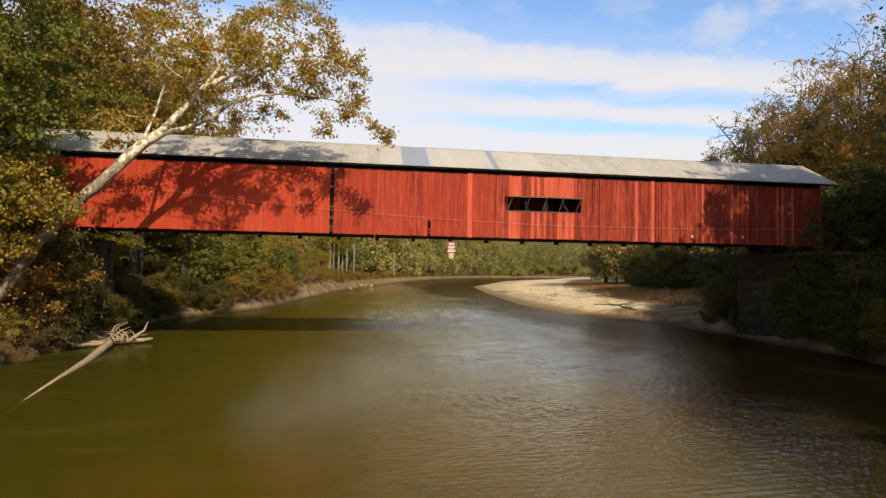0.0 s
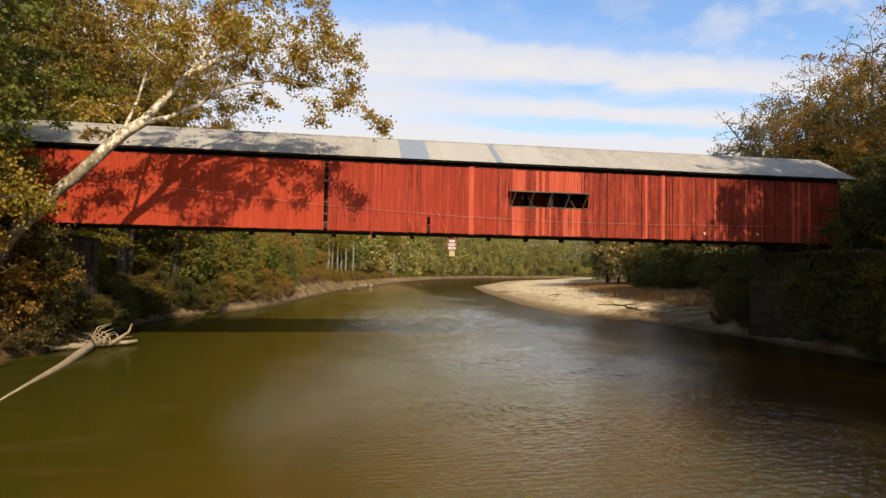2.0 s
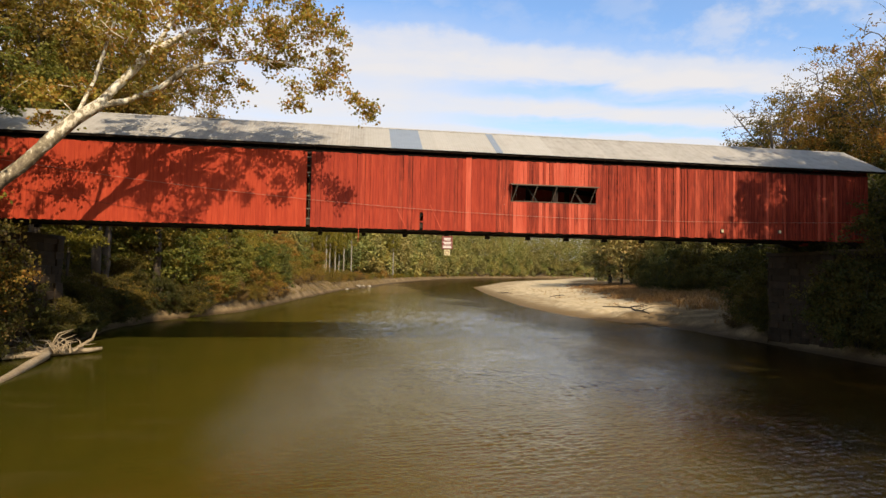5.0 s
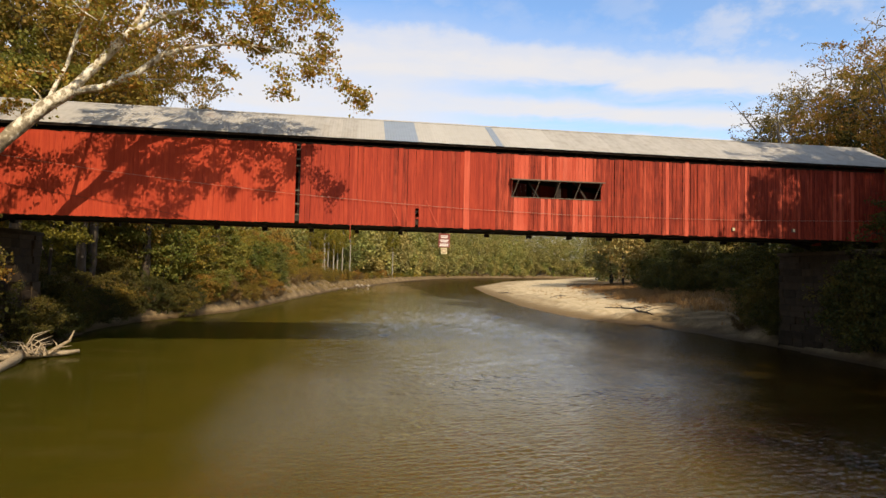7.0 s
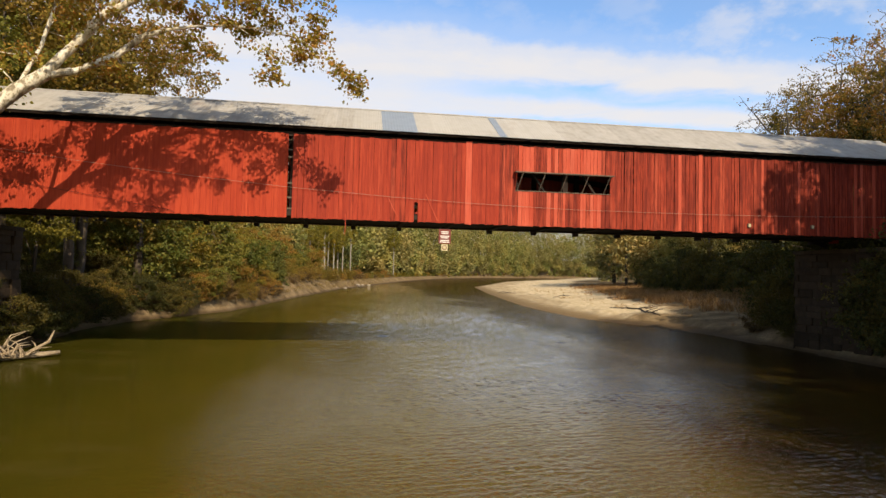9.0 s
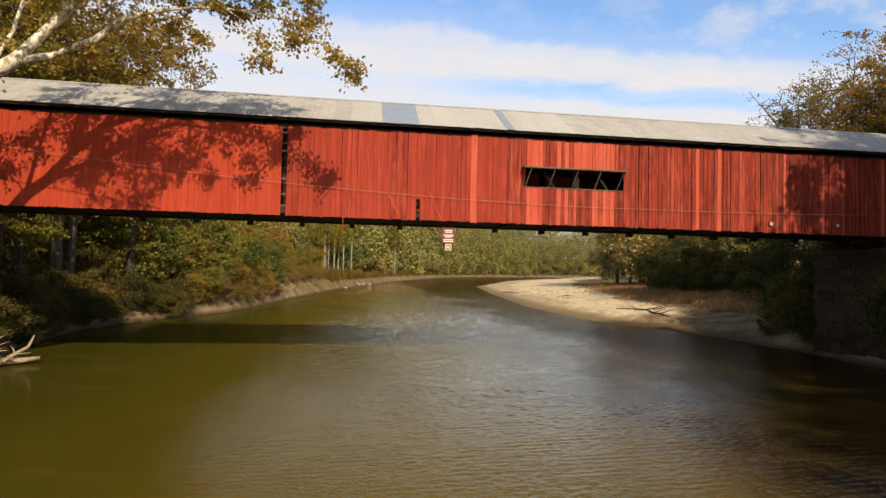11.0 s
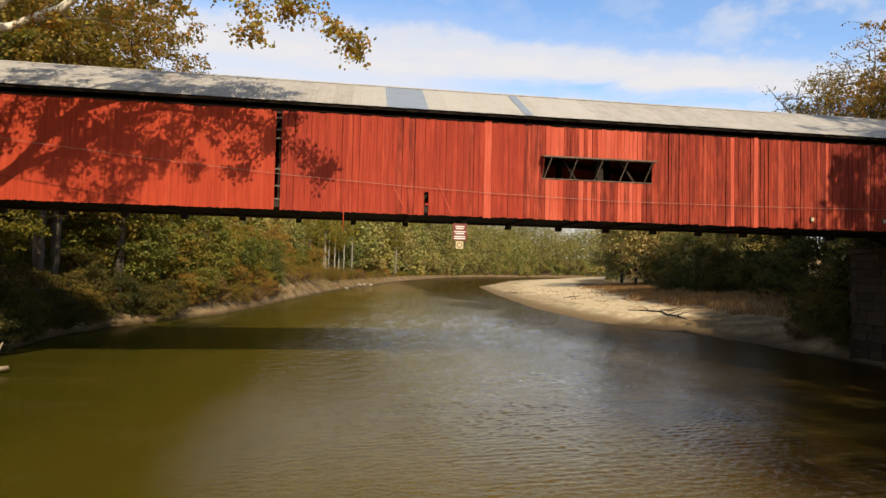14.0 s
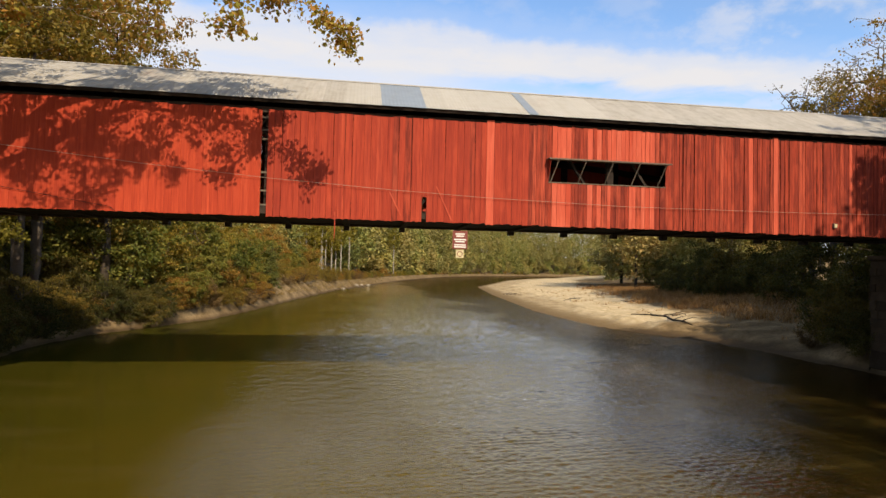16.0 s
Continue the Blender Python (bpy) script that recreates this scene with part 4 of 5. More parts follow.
def plant(name, label, category, limbs, blobs, leaves, size, leaf_mat, bark, thick, seed, spread=0.55, tip=0.014, flat=0.7, step=0.8, group="", upward=0.35, slim=None):
    """A tree or shrub standing at the origin: trunk with limbs, and a crown of single leaves."""
    gen = np.random.default_rng(seed)
    pos, parent, spots = skeleton_of(limbs, blobs, gen, step)
    rad = girths(parent, thick, tip)
    if slim:
        rad = rad * slim(pos)
    root = thing(name, label, category, group)
    part("trunk", limb_mesh("trunk", pos, parent, rad, bark, 4 if thick < 0.25 else 6), bark, root)
    share = gen.dirichlet(np.ones(len(spots)) * 2.5) * leaves
    pts = []
    for c, k in zip(spots, share):
        k = int(k)
        # each spot carries a few sprays of leaves
        for j in range(3):
            way = gen.normal(size=3) * np.array([1, 1, 0.5])
            way /= np.linalg.norm(way)
            along_way = gen.uniform(-0.2, 1.6, (k // 3, 1)) * spread
            pts.append(c + way * along_way + gen.normal(size=(k // 3, 3)) * np.array([0.34, 0.34, 0.34 * flat]) * spread - np.array([0, 0, 1]) * along_way ** 2 * 0.12)
    pts = np.concatenate(pts)
    v, f = leaf_cloud(pts, size, gen, upward)
    part("crown", array_mesh("crown", v, f, leaf_mat), leaf_mat, root)
    return root


def upright(height, lean=0.0, fork=0.4, seed=0):
    """A trunk line and a few rising limbs for a tree of that height."""
    r = random.Random(seed)
    trunk = [(0, 0, -0.3), (0.15 * lean * height * 0.3, 0, height * 0.25), (lean * height * 0.45, 0.1, height * 0.55), (lean * height * 0.8, 0, height * 0.88)]
    limbs = [trunk]
    for k in range(5):
        z = height * r.uniform(fork, 0.7)
        a = 2 * math.pi * (k / 5 + r.uniform(-0.08, 0.08))
        reach = height * r.uniform(0.13, 0.2)
        x = lean * z
        limbs.append([(x, 0, z), (x + reach * 0.5 * math.cos(a), reach * 0.5 * math.sin(a), z + reach * 0.7), (x + reach * math.cos(a), reach * math.sin(a), z + reach * 1.5)])
    return limbs


# the leaning sycamore
plant("sycamore_tree", "leaning white-barked sycamore with rusty autumn leaves", "tree",
      [[(-17.6, -6.4, 2.2), (-16.2, -6.2, 4.0), (-14.8, -6.2, 6.4), (-13.2, -6.0, 8.4), (-11.3, -5.8, 10.5), (-10.2, -5.4, 11.9), (-9.3, -5.3, 12.6)],
       [(-9.3, -5.3, 12.6), (-8.2, -5.2, 14.0), (-7.0, -5.4, 15.3), (-5.2, -5.8, 16.2), (-3.4, -5.9, 16.6), (-1.4, -5.8, 17.2)],
       [(-9.3, -5.3, 12.6), (-8.2, -5.0, 12.95), (-6.7, -5.0, 13.7), (-5.7, -5.0, 14.6), (-5.0, -4.9, 15.6), (-4.2, -4.7, 16.8)],
       [(-5.6, -5.0, 14.7), (-4.0, -4.9, 15.2), (-1.8, -5.2, 15.3), (0.6, -5.3, 15.0), (2.2, -5.2, 14.0), (3.3, -5.3, 12.9)],
       [(-10.2, -5.4, 12.2), (-9.8, -4.6, 14.0), (-9.2, -4.6, 16.2), (-8.6, -4.8, 18.6), (-8.2, -5, 20.5)],
       [(-6.8, -5.5, 15.4), (-6.0, -5.7, 16.8), (-4.8, -5.8, 18.8), (-4.0, -5.8, 20.6)],
       [(-1.6, -5.2, 15.3), (-0.6, -5.4, 14.3), (0.2, -5.5, 13.2)]],
      [((-2.2, -5.8, 18.3), (3.6, 3.0, 3.2), 90), ((-7.6, -5.6, 15.2), (2.4, 1.5, 1.5), 8), ((-10.5, -5.8, 13.6), (1.6, 1.4, 1.4), 9), ((-3.2, -9.2, 16.6), (2.4, 1.6, 1.5), 28), ((-4.8, -9.4, 15.9), (2.2, 1.6, 1.4), 26), ((-7.5, -8.8, 16.8), (2.0, 1.4, 1.6), 18), ((0.4, -5.4, 16.6), (2.0, 1.8, 1.4), 36), ((1.7, -5.3, 14.6), (1.2, 0.9, 1.0), 16), ((3.1, -5.3, 13.4), (0.5, 0.6, 0.7), 6),
       ((0.0, -5.5, 13.7), (0.7, 0.6, 0.8), 8), ((-2.3, -5.0, 15.8), (2.0, 1.6, 0.9), 20), ((-4.5, -5.4, 17.5), (1.8, 2, 2.2), 24), ((-8.4, -5, 17.2), (1.8, 1.9, 3.4), 45), ((-4.0, -5, 21.5), (4, 3, 2), 40), ((-4.2, -4.6, 14.2), (2.0, 1.4, 1.0), 13), ((-7.6, -4.8, 13.4), (1.3, 1.0, 0.8), 6), ((-12.2, -4.6, 12.6), (1.4, 1.0, 1.3), 14)],
      25000, 0.155, L_SYCAMORE, SYCAMORE_BARK, 0.30, 11, spread=0.42, tip=0.012, flat=0.8, step=0.7, slim=lambda p: np.interp(p[:, 0], [-5.6, -3.6, 1.0], [1.0, 0.42, 0.5]))


def stand(root, spots):
    """Copies of a plant at (x, y, size, turn) on the ground; the first spot takes the original."""
    for k, (x, y, s, turn) in enumerate(spots):
        tall = 0.82 + 0.4 * ((k * 37) % 11) / 10
        m = pose(x, y, ground_at(x, y) - 0.1, 0, 0, turn) @ Matrix.Diagonal((s, s, s * tall, 1))
        if k == 0:
            root.matrix_basis = m
        else:
            c = copy_thing(root, Matrix())
            c.matrix_basis = m


# green trees in front of the bridge's left end
stand(plant("tree", "tall green broadleaf tree with some yellowing leaves", "tree", upright(17, 0.05, 0.3, 1),
            [((0.5, 0, 11.5), (4.2, 4.2, 5.0), 150), ((0, 0, 6.5), (3.6, 3.6, 2.4), 50)], 19000, 0.17, L_GREEN, BARK, 0.3, 21, spread=0.55, group="trees by the bridge"),
      [(-20.0, -5.0, 1.15, 0), (-18.6, -10.0, 1.1, 80), (-17.8, -8.4, 1.18, 300), (-25.5, -4.0, 1.3, 110), (-25.0, -12.0, 1.3, 200), (-31, 0.0, 1.3, 60), (-22.5, 10.5, 1.2, 10)])
stand(plant("tree", "slender tree with yellow-green leaves on low branches", "tree", upright(9, 0.15, 0.25, 2),
            [((0.8, 0, 6.0), (2.6, 2.6, 3.0), 90)], 9000, 0.16, L_YELLOW, BARK, 0.14, 22, spread=0.42, group="trees by the bridge"),
      [(-19.6, -6.0, 0.9, 20), (-20.5, -3.2, 1.0, 160), (-19.6, 15.0, 0.9, 90), (-15.5, 32.0, 0.8, 220), (-13.0, 47.0, 0.8, 10), (-19.6, -9.5, 0.75, 70), (-12.0, 60, 0.9, 130)])
plant("tree", "small yellow-green tree leaning over the water", "tree",
      [[(-18.2, -8.6, 2.5), (-17.4, -8.6, 5.0), (-16.4, -8.5, 7.2), (-15.2, -8.4, 9.0)], [(-16.6, -8.5, 6.8), (-15.0, -8.8, 7.8), (-13.4, -8.8, 8.1), (-12.0, -8.7, 7.9)], [(-17.2, -8.5, 5.4), (-15.8, -8.2, 5.9), (-14.2, -8.0, 6.0)]],
      [((-14.6, -8.6, 8.6), (2.2, 1.6, 1.5), 34), ((-13.2, -8.7, 8.0), (1.5, 1.0, 0.6), 18), ((-16.3, -8.5, 9.8), (1.6, 1.6, 2.2), 26), ((-15.6, -8.3, 6.0), (1.4, 1.2, 0.8), 14)],
      5200, 0.17, L_YELLOW, BARK, 0.13, 26, spread=0.45, group="trees by the bridge")
plant("tree", "thin dark-leaved tree hanging over the end of the bridge", "tree",
      [[(36.8, -2.4, 1.0), (36.3, -2.5, 4.0), (35.6, -2.5, 6.8), (34.9, -2.5, 9.2)], [(35.8, -2.5, 6.4), (34.6, -2.6, 7.6), (33.4, -2.6, 7.9)], [(36.4, -2.5, 3.8), (35.2, -2.7, 5.2), (34.2, -2.8, 5.4)]],
      [((35.2, -2.5, 9.6), (1.5, 1.0, 1.7), 26), ((34.0, -2.6, 7.8), (1.3, 0.9, 0.9), 16), ((35.2, -2.7, 5.6), (1.6, 1.0, 1.4), 22)],
      3400, 0.15, L_DARK, BARK, 0.11, 27, spread=0.4, group="trees by the bridge")
# autumn trees behind the bridge
stand(plant("tree", "tall olive autumn tree with browning crown", "tree", upright(22, 0.03, 0.3, 3),
            [((0.5, 0, 15.0), (5.2, 5.2, 6.5), 240), ((0, 0, 8.5), (4.4, 4.4, 3.0), 60)], 17000, 0.215, L_OLIVE, BARK, 0.34, 23, spread=0.7, group="trees behind the bridge"),
      [(-19.8, 22.5, 1.1, 40), (-19.2, 19.0, 1.1, 0), (-17.0, 27.5, 1.12, 0), (-22.0, 15.0, 1.3, 150), (-21.5, 27.0, 1.45, 250), (-28.0, 12.0, 1.4, 330), (-29.0, 24.0, 1.5, 80), (64, 62, 1.05, 15), (72, 50, 1.2, 190), (79, 58, 1.3, 260), (61, 30, 1.05, 310), (57, 24, 0.8, 45), (68, 31, 1.35, 170), (78, 40, 1.5, 20), (54, 15, 0.95, 20), (66, 18, 1.3, 100), (58, 6, 1.2, 240), (43.5, -6.5, 0.78, 200)])
# half-bare tree behind the right end
stand(plant("tree", "half-bare tree with thin grey branches and few leaves", "tree", upright(26, -0.05, 0.35, 4),
            [((-1, 0, 18.5), (5.4, 5.4, 7.0), 260)], 2300, 0.22, L_OLIVE, TWIG_BARK, 0.36, 24, spread=0.6, tip=0.022, group="trees behind the bridge"),
      [(59.2, 36, 1.24, 0), (66, 38, 1.3, 130), (60, 20, 1.1, 220)])
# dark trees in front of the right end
stand(plant("tree", "dark green tree leaning over the water, leaves darkened for shade", "tree", upright(16, -0.04, 0.25, 5),
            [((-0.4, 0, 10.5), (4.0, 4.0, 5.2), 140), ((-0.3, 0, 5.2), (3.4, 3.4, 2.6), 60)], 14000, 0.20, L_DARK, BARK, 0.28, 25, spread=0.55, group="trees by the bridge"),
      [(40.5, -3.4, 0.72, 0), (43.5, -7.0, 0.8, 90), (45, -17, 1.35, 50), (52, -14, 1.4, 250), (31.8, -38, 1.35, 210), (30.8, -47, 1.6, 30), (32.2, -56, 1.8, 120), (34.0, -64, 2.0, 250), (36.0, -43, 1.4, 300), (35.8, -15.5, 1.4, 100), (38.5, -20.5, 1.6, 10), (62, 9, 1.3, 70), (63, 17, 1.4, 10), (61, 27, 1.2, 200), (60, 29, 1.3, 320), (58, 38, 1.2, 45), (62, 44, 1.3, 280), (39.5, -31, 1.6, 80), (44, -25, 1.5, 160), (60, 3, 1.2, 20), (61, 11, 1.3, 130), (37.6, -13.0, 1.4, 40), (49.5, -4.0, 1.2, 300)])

# shrubs along the banks
SHRUB = [[(0, 0, -0.2), (0.1, 0, 0.6), (0.3, 0.2, 1.4)], [(0, 0, 0.0), (-0.4, 0.2, 0.7), (-0.7, 0.1, 1.3)], [(0, 0, 0.1), (0.2, -0.5, 0.8), (0.5, -0.7, 1.2)]]
green_shrub = plant("shrub", "dense green shrub growing on the river bank", "shrub", SHRUB, [((0, 0, 1.5), (1.5, 1.5, 1.3), 70)], 6400, 0.105, L_GREEN, BARK, 0.06, 31, spread=0.3, tip=0.008, step=0.5, group="riverside shrubs")
yellow_shrub = plant("shrub", "yellow-green leafy shrub on the river bank", "shrub", SHRUB, [((0, 0, 1.5), (1.4, 1.4, 1.4), 60)], 5600, 0.10, L_YELLOW, BARK, 0.06, 32, spread=0.3, tip=0.008, step=0.5, group="riverside shrubs")
brown_shrub = plant("shrub", "dry brown shrub with thin twigs", "shrub", SHRUB, [((0, 0, 1.1), (1.4, 1.4, 1.0), 70)], 4600, 0.085, L_BROWN, BARK, 0.05, 33, spread=0.3, tip=0.007, step=0.45, group="riverside shrubs")
olive_shrub = plant("shrub", "large olive-brown shrub on the river bank", "shrub", SHRUB, [((0, 0, 1.9), (1.8, 1.8, 1.8), 80)], 6600, 0.10, L_OLIVE, BARK, 0.07, 34, spread=0.36, tip=0.008, step=0.5, group="riverside shrubs")
dark_shrub = plant("shrub", "dark green shrub, leaves darkened for deep shade", "shrub", SHRUB, [((0, 0, 1.8), (1.9, 1.9, 1.7), 80)], 7000, 0.105, L_DARK, BARK, 0.07, 35, spread=0.36, tip=0.008, step=0.5, group="riverside shrubs")
r = random.Random(77)


def along(line, y0, y1, step, off, jitter):
    """Spots beside a bank line between y0 and y1, off metres inland."""
    ys = [p[1] for p in line]
    xs = [p[0] for p in line]
    y, got = y0, []
    while y < y1:
        got.append((float(np.interp(y, ys, xs)) - off + r.uniform(-jitter, jitter), y + r.uniform(-step * 0.3, step * 0.3)))
        y += step
    return got


rows = {"green": [], "yellow": [], "brown": [], "olive": [], "dark": []}
for off, step, big in ((-0.1, 1.5, 0.6), (1.2, 1.6, 0.85), (2.6, 2.0, 1.1)):
    for x, y in along(LEFT_BANK, -14, 1.0, step, off, 0.5):
        rows[r.choice(("brown", "brown", "olive", "yellow"))].append((x, y, big * r.uniform(0.7, 1.1), r.uniform(0, 360)))
for x, y in along(LEFT_BANK, 8, 64, 2.4, 0.9, 0.4):
    rows[r.choice(("brown", "brown", "olive")) if y > 20 else "brown"].append((x, y, r.uniform(0.45, 0.85), r.uniform(0, 360)))
# close behind the bridge mostly dark shrubs: its shade as darker leaf colour
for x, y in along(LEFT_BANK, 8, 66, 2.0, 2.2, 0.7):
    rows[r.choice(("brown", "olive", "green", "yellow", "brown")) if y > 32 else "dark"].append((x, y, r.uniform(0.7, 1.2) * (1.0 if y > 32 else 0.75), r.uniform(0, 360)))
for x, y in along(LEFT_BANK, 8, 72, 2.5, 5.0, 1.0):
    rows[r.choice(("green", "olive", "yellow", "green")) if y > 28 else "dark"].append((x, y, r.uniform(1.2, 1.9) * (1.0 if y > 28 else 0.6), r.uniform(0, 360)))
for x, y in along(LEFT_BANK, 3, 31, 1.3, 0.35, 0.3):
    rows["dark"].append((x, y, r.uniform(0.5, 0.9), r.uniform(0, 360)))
for x, y in along(LEFT_BANK, 24, 130, 4.0, 8.5, 1.5):
    rows[r.choice(("green", "olive", "yellow", "green"))].append((x, y, r.uniform(1.6, 2.5), r.uniform(0, 360)))
for x, y in along(LEFT_BANK, 66, 170, 4.0, 3.5, 1.2):
    rows[r.choice(("brown", "olive", "brown"))].append((x, y, r.uniform(0.6, 1.2), r.uniform(0, 360)))
line = LEFT_BANK[14:]
for (ax, ay), (bx, by) in zip(line, line[1:]):
    length = math.hypot(bx - ax, by - ay)
    k = 0.0
    while k < length and ax + (bx - ax) * k / length < 200:
        ux, uy = (bx - ax) / length, (by - ay) / length
        rows[r.choice(("olive", "brown", "yellow", "green"))].append((ax + ux * k - uy * 3.5, ay + uy * k + ux * 3.5, r.uniform(0.5, 1.0), r.uniform(0, 360)))
        k += r.uniform(6, 9)
# behind the bar only dark shrubs, their leaf colour standing in for shade
for k in range(28):
    y = r.uniform(16, 110)
    x = float(np.interp(y, [10, 31, 69, 125], [43, 51, 60, 84])) + r.uniform(0, 10)
    rows["dark"].append((x, y, r.uniform(1.2, 2.4), r.uniform(0, 360)))
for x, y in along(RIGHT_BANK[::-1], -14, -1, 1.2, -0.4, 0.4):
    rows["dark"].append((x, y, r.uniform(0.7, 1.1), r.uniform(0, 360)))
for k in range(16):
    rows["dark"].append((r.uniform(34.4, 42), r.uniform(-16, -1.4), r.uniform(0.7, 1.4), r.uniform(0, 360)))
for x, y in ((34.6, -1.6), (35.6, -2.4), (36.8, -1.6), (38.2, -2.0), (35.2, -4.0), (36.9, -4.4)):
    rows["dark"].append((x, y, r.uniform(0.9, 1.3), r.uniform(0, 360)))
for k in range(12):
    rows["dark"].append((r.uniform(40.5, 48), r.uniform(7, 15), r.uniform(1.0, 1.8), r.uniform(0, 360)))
for x, y, big, key in ((-17.2, -3.6, 1.0, "brown"), (-17.2, -2.4, 0.9, "olive"), (-17.8, -4.8, 1.2, "olive"), (-18.2, -2.8, 1.3, "brown"), (-17.0, -1.3, 0.8, "brown"), (-17.6, -0.9, 1.0, "olive"), (-16.9, -5.6, 0.8, "yellow"), (-18.6, -1.5, 2.1, "brown"), (-17.3, -1.7, 1.8, "brown"), (-16.5, -1.5, 1.4, "brown"), (-17.0, -1.6, 1.5, "olive"), (-16.3, -1.3, 1.1, "dark"), (-18.3, -1.6, 1.8, "dark"), (-17.4, -1.2, 1.7, "dark"), (36.6, -3.4, 1.1, "olive"), (42.0, -2.5, 2.2, "dark"), (45.5, -6.0, 2.4, "dark"), (41.0, -5.0, 2.0, "dark"), (43.5, -2.8, 2.6, "dark"), (43.5, 9.5, 2.8, "dark"), (35.2, 8.0, 0.9, "dark"), (35.8, 9.6, 1.0, "dark"), (36.8, 11.0, 1.1, "dark"), (35.8, 12.6, 0.7, "brown"), (37.8, 12.8, 1.2, "dark"), (38.8, 15.0, 1.1, "brown"), (34.9, 7.2, 0.7, "dark"), (40.0, 10.5, 1.5, "dark"), (46.5, 8.0, 3.0, "dark"), (49.0, 14.0, 3.0, "dark"), (-16.4, -2.4, 1.0, "brown"), (-19.6, -2.0, 2.0, "brown"), (-18.4, -4.0, 1.6, "brown"), (-16.8, -0.9, 1.0, "brown"), (-19.4, -5.4, 1.8, "yellow"), (-16.6, -2.6, 0.8, "brown"),
                       (-13.2, 33.4, 1.2, "olive"), (-13.0, 35.0, 1.6, "green"), (-12.2, 38.0, 1.2, "brown"), (-13.2, 41.0, 1.9, "green"), (-11.6, 44.0, 1.3, "olive"), (-12.2, 48.0, 1.9, "green"), (-11.0, 53.0, 1.5, "yellow"), (-11.8, 58.0, 1.9, "green"), (-19.4, 29.0, 2.2, "green"), (-22.0, 25.0, 2.4, "green"), (-16.8, 29.5, 2.4, "green"), (-15.8, 35.0, 2.3, "yellow"), (-15.0, 42.0, 2.4, "green"), (-14.0, 50.0, 2.3, "green"),
                       (44.5, -4.5, 2.2, "dark"), (47.5, -1.5, 2.4, "dark"), (44.0, 1.0, 2.0, "dark"), (48.0, 5.0, 2.4, "dark"), (34.6, -0.9, 1.3, "dark"), (34.6, -1.4, 1.5, "dark"), (35.6, -1.3, 1.8, "dark"), (34.5, -2.4, 1.2, "dark")):
    rows[key].append((x, y, big, r.uniform(0, 360)))
for root, key in ((green_shrub, "green"), (yellow_shrub, "yellow"), (brown_shrub, "brown"), (olive_shrub, "olive"), (dark_shrub, "dark")):
    stand(root, rows[key])

plant("cedar_tree", "small blue-green cedar with drooping sprays on the bank", "tree", [[(0, 0, -0.2), (0.05, 0, 2.5), (0, 0.05, 5.0), (0.05, 0, 7.2)]],
      [((0, 0, 1.4), (1.9, 1.9, 0.7), 34), ((0, 0, 2.7), (1.7, 1.7, 0.7), 32), ((0, 0, 4.0), (1.3, 1.3, 0.7), 26), ((0, 0, 5.2), (0.9, 0.9, 0.7), 18), ((0, 0, 6.4), (0.45, 0.45, 0.7), 10)],
      6500, 0.16, L_CEDAR, BARK, 0.12, 61, spread=0.34, tip=0.012, step=0.5, upward=0.1).matrix_basis = pose(-8.9, 64.5, ground_at(-8.9, 64.5) - 0.1)

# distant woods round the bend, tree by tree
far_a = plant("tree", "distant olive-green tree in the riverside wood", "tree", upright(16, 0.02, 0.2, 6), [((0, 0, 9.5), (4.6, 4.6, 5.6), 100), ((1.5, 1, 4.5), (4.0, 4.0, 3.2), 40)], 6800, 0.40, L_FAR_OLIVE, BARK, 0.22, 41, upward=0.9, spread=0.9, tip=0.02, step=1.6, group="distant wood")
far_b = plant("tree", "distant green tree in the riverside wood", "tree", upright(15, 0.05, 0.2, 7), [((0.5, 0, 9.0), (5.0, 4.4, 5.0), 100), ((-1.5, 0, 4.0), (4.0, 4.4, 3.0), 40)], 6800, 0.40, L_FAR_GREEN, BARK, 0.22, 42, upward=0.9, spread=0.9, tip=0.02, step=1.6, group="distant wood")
far_c = plant("tree", "distant yellowing tree in the riverside wood", "tree", upright(12, -0.05, 0.3, 8), [((0, 0, 7.5), (4.0, 3.6, 4.2), 80)], 3000, 0.48, L_YELLOW, PALE_BARK, 0.18, 43, spread=0.8, tip=0.02, step=1.6, group="distant wood")
groves = {"a": [], "b": [], "c": []}
for depth, gap, big in ((8, 7.0, 0.40), (11, 10.0, 0.85), (16, 11.0, 1.15), (24, 12.0, 1.5), (38, 9.0, 1.8)):
    line = LEFT_BANK[9:]
    for (ax, ay), (bx, by) in zip(line, line[1:]):
        length = math.hypot(bx - ax, by - ay)
        ux, uy = (bx - ax) / length, (by - ay) / length
        k = 0.0
        while k < length and ax + ux * k < 400:
            px, py = ax + ux * k - uy * depth + r.uniform(-2, 2), ay + uy * k + ux * depth + r.uniform(-2, 2)
            far = float(np.interp(py, [140, 300, 520], [1.0, 1.3, 1.75]))
            if (depth > 9 or px > 12) and not (depth < 14 and 112 < py < 160):
                groves[r.choice("aabbc")].append((px, py, far * (r.uniform(0.75, 1.25) if depth < 30 else r.uniform(0.95, 1.1)) * big, r.uniform(0, 360)))
            k += gap * far * r.uniform(0.75, 1.25)
for k in range(36):
    y = r.uniform(70, 225)
    x = float(np.interp(y, [70, 125, 160, 200, 225], [68, 90, 112, 150, 190])) + r.uniform(0, 26)
    groves[r.choice("aab")].append((x, y, r.uniform(0.9, 1.6), r.uniform(0, 360)))
for k in range(44):
    y = r.uniform(190, 520)
    groves[r.choice("aab")].append((4 + 0.45 * (y + 24) + r.uniform(0, 70), y, r.uniform(1.2, 1.9), r.uniform(0, 360)))
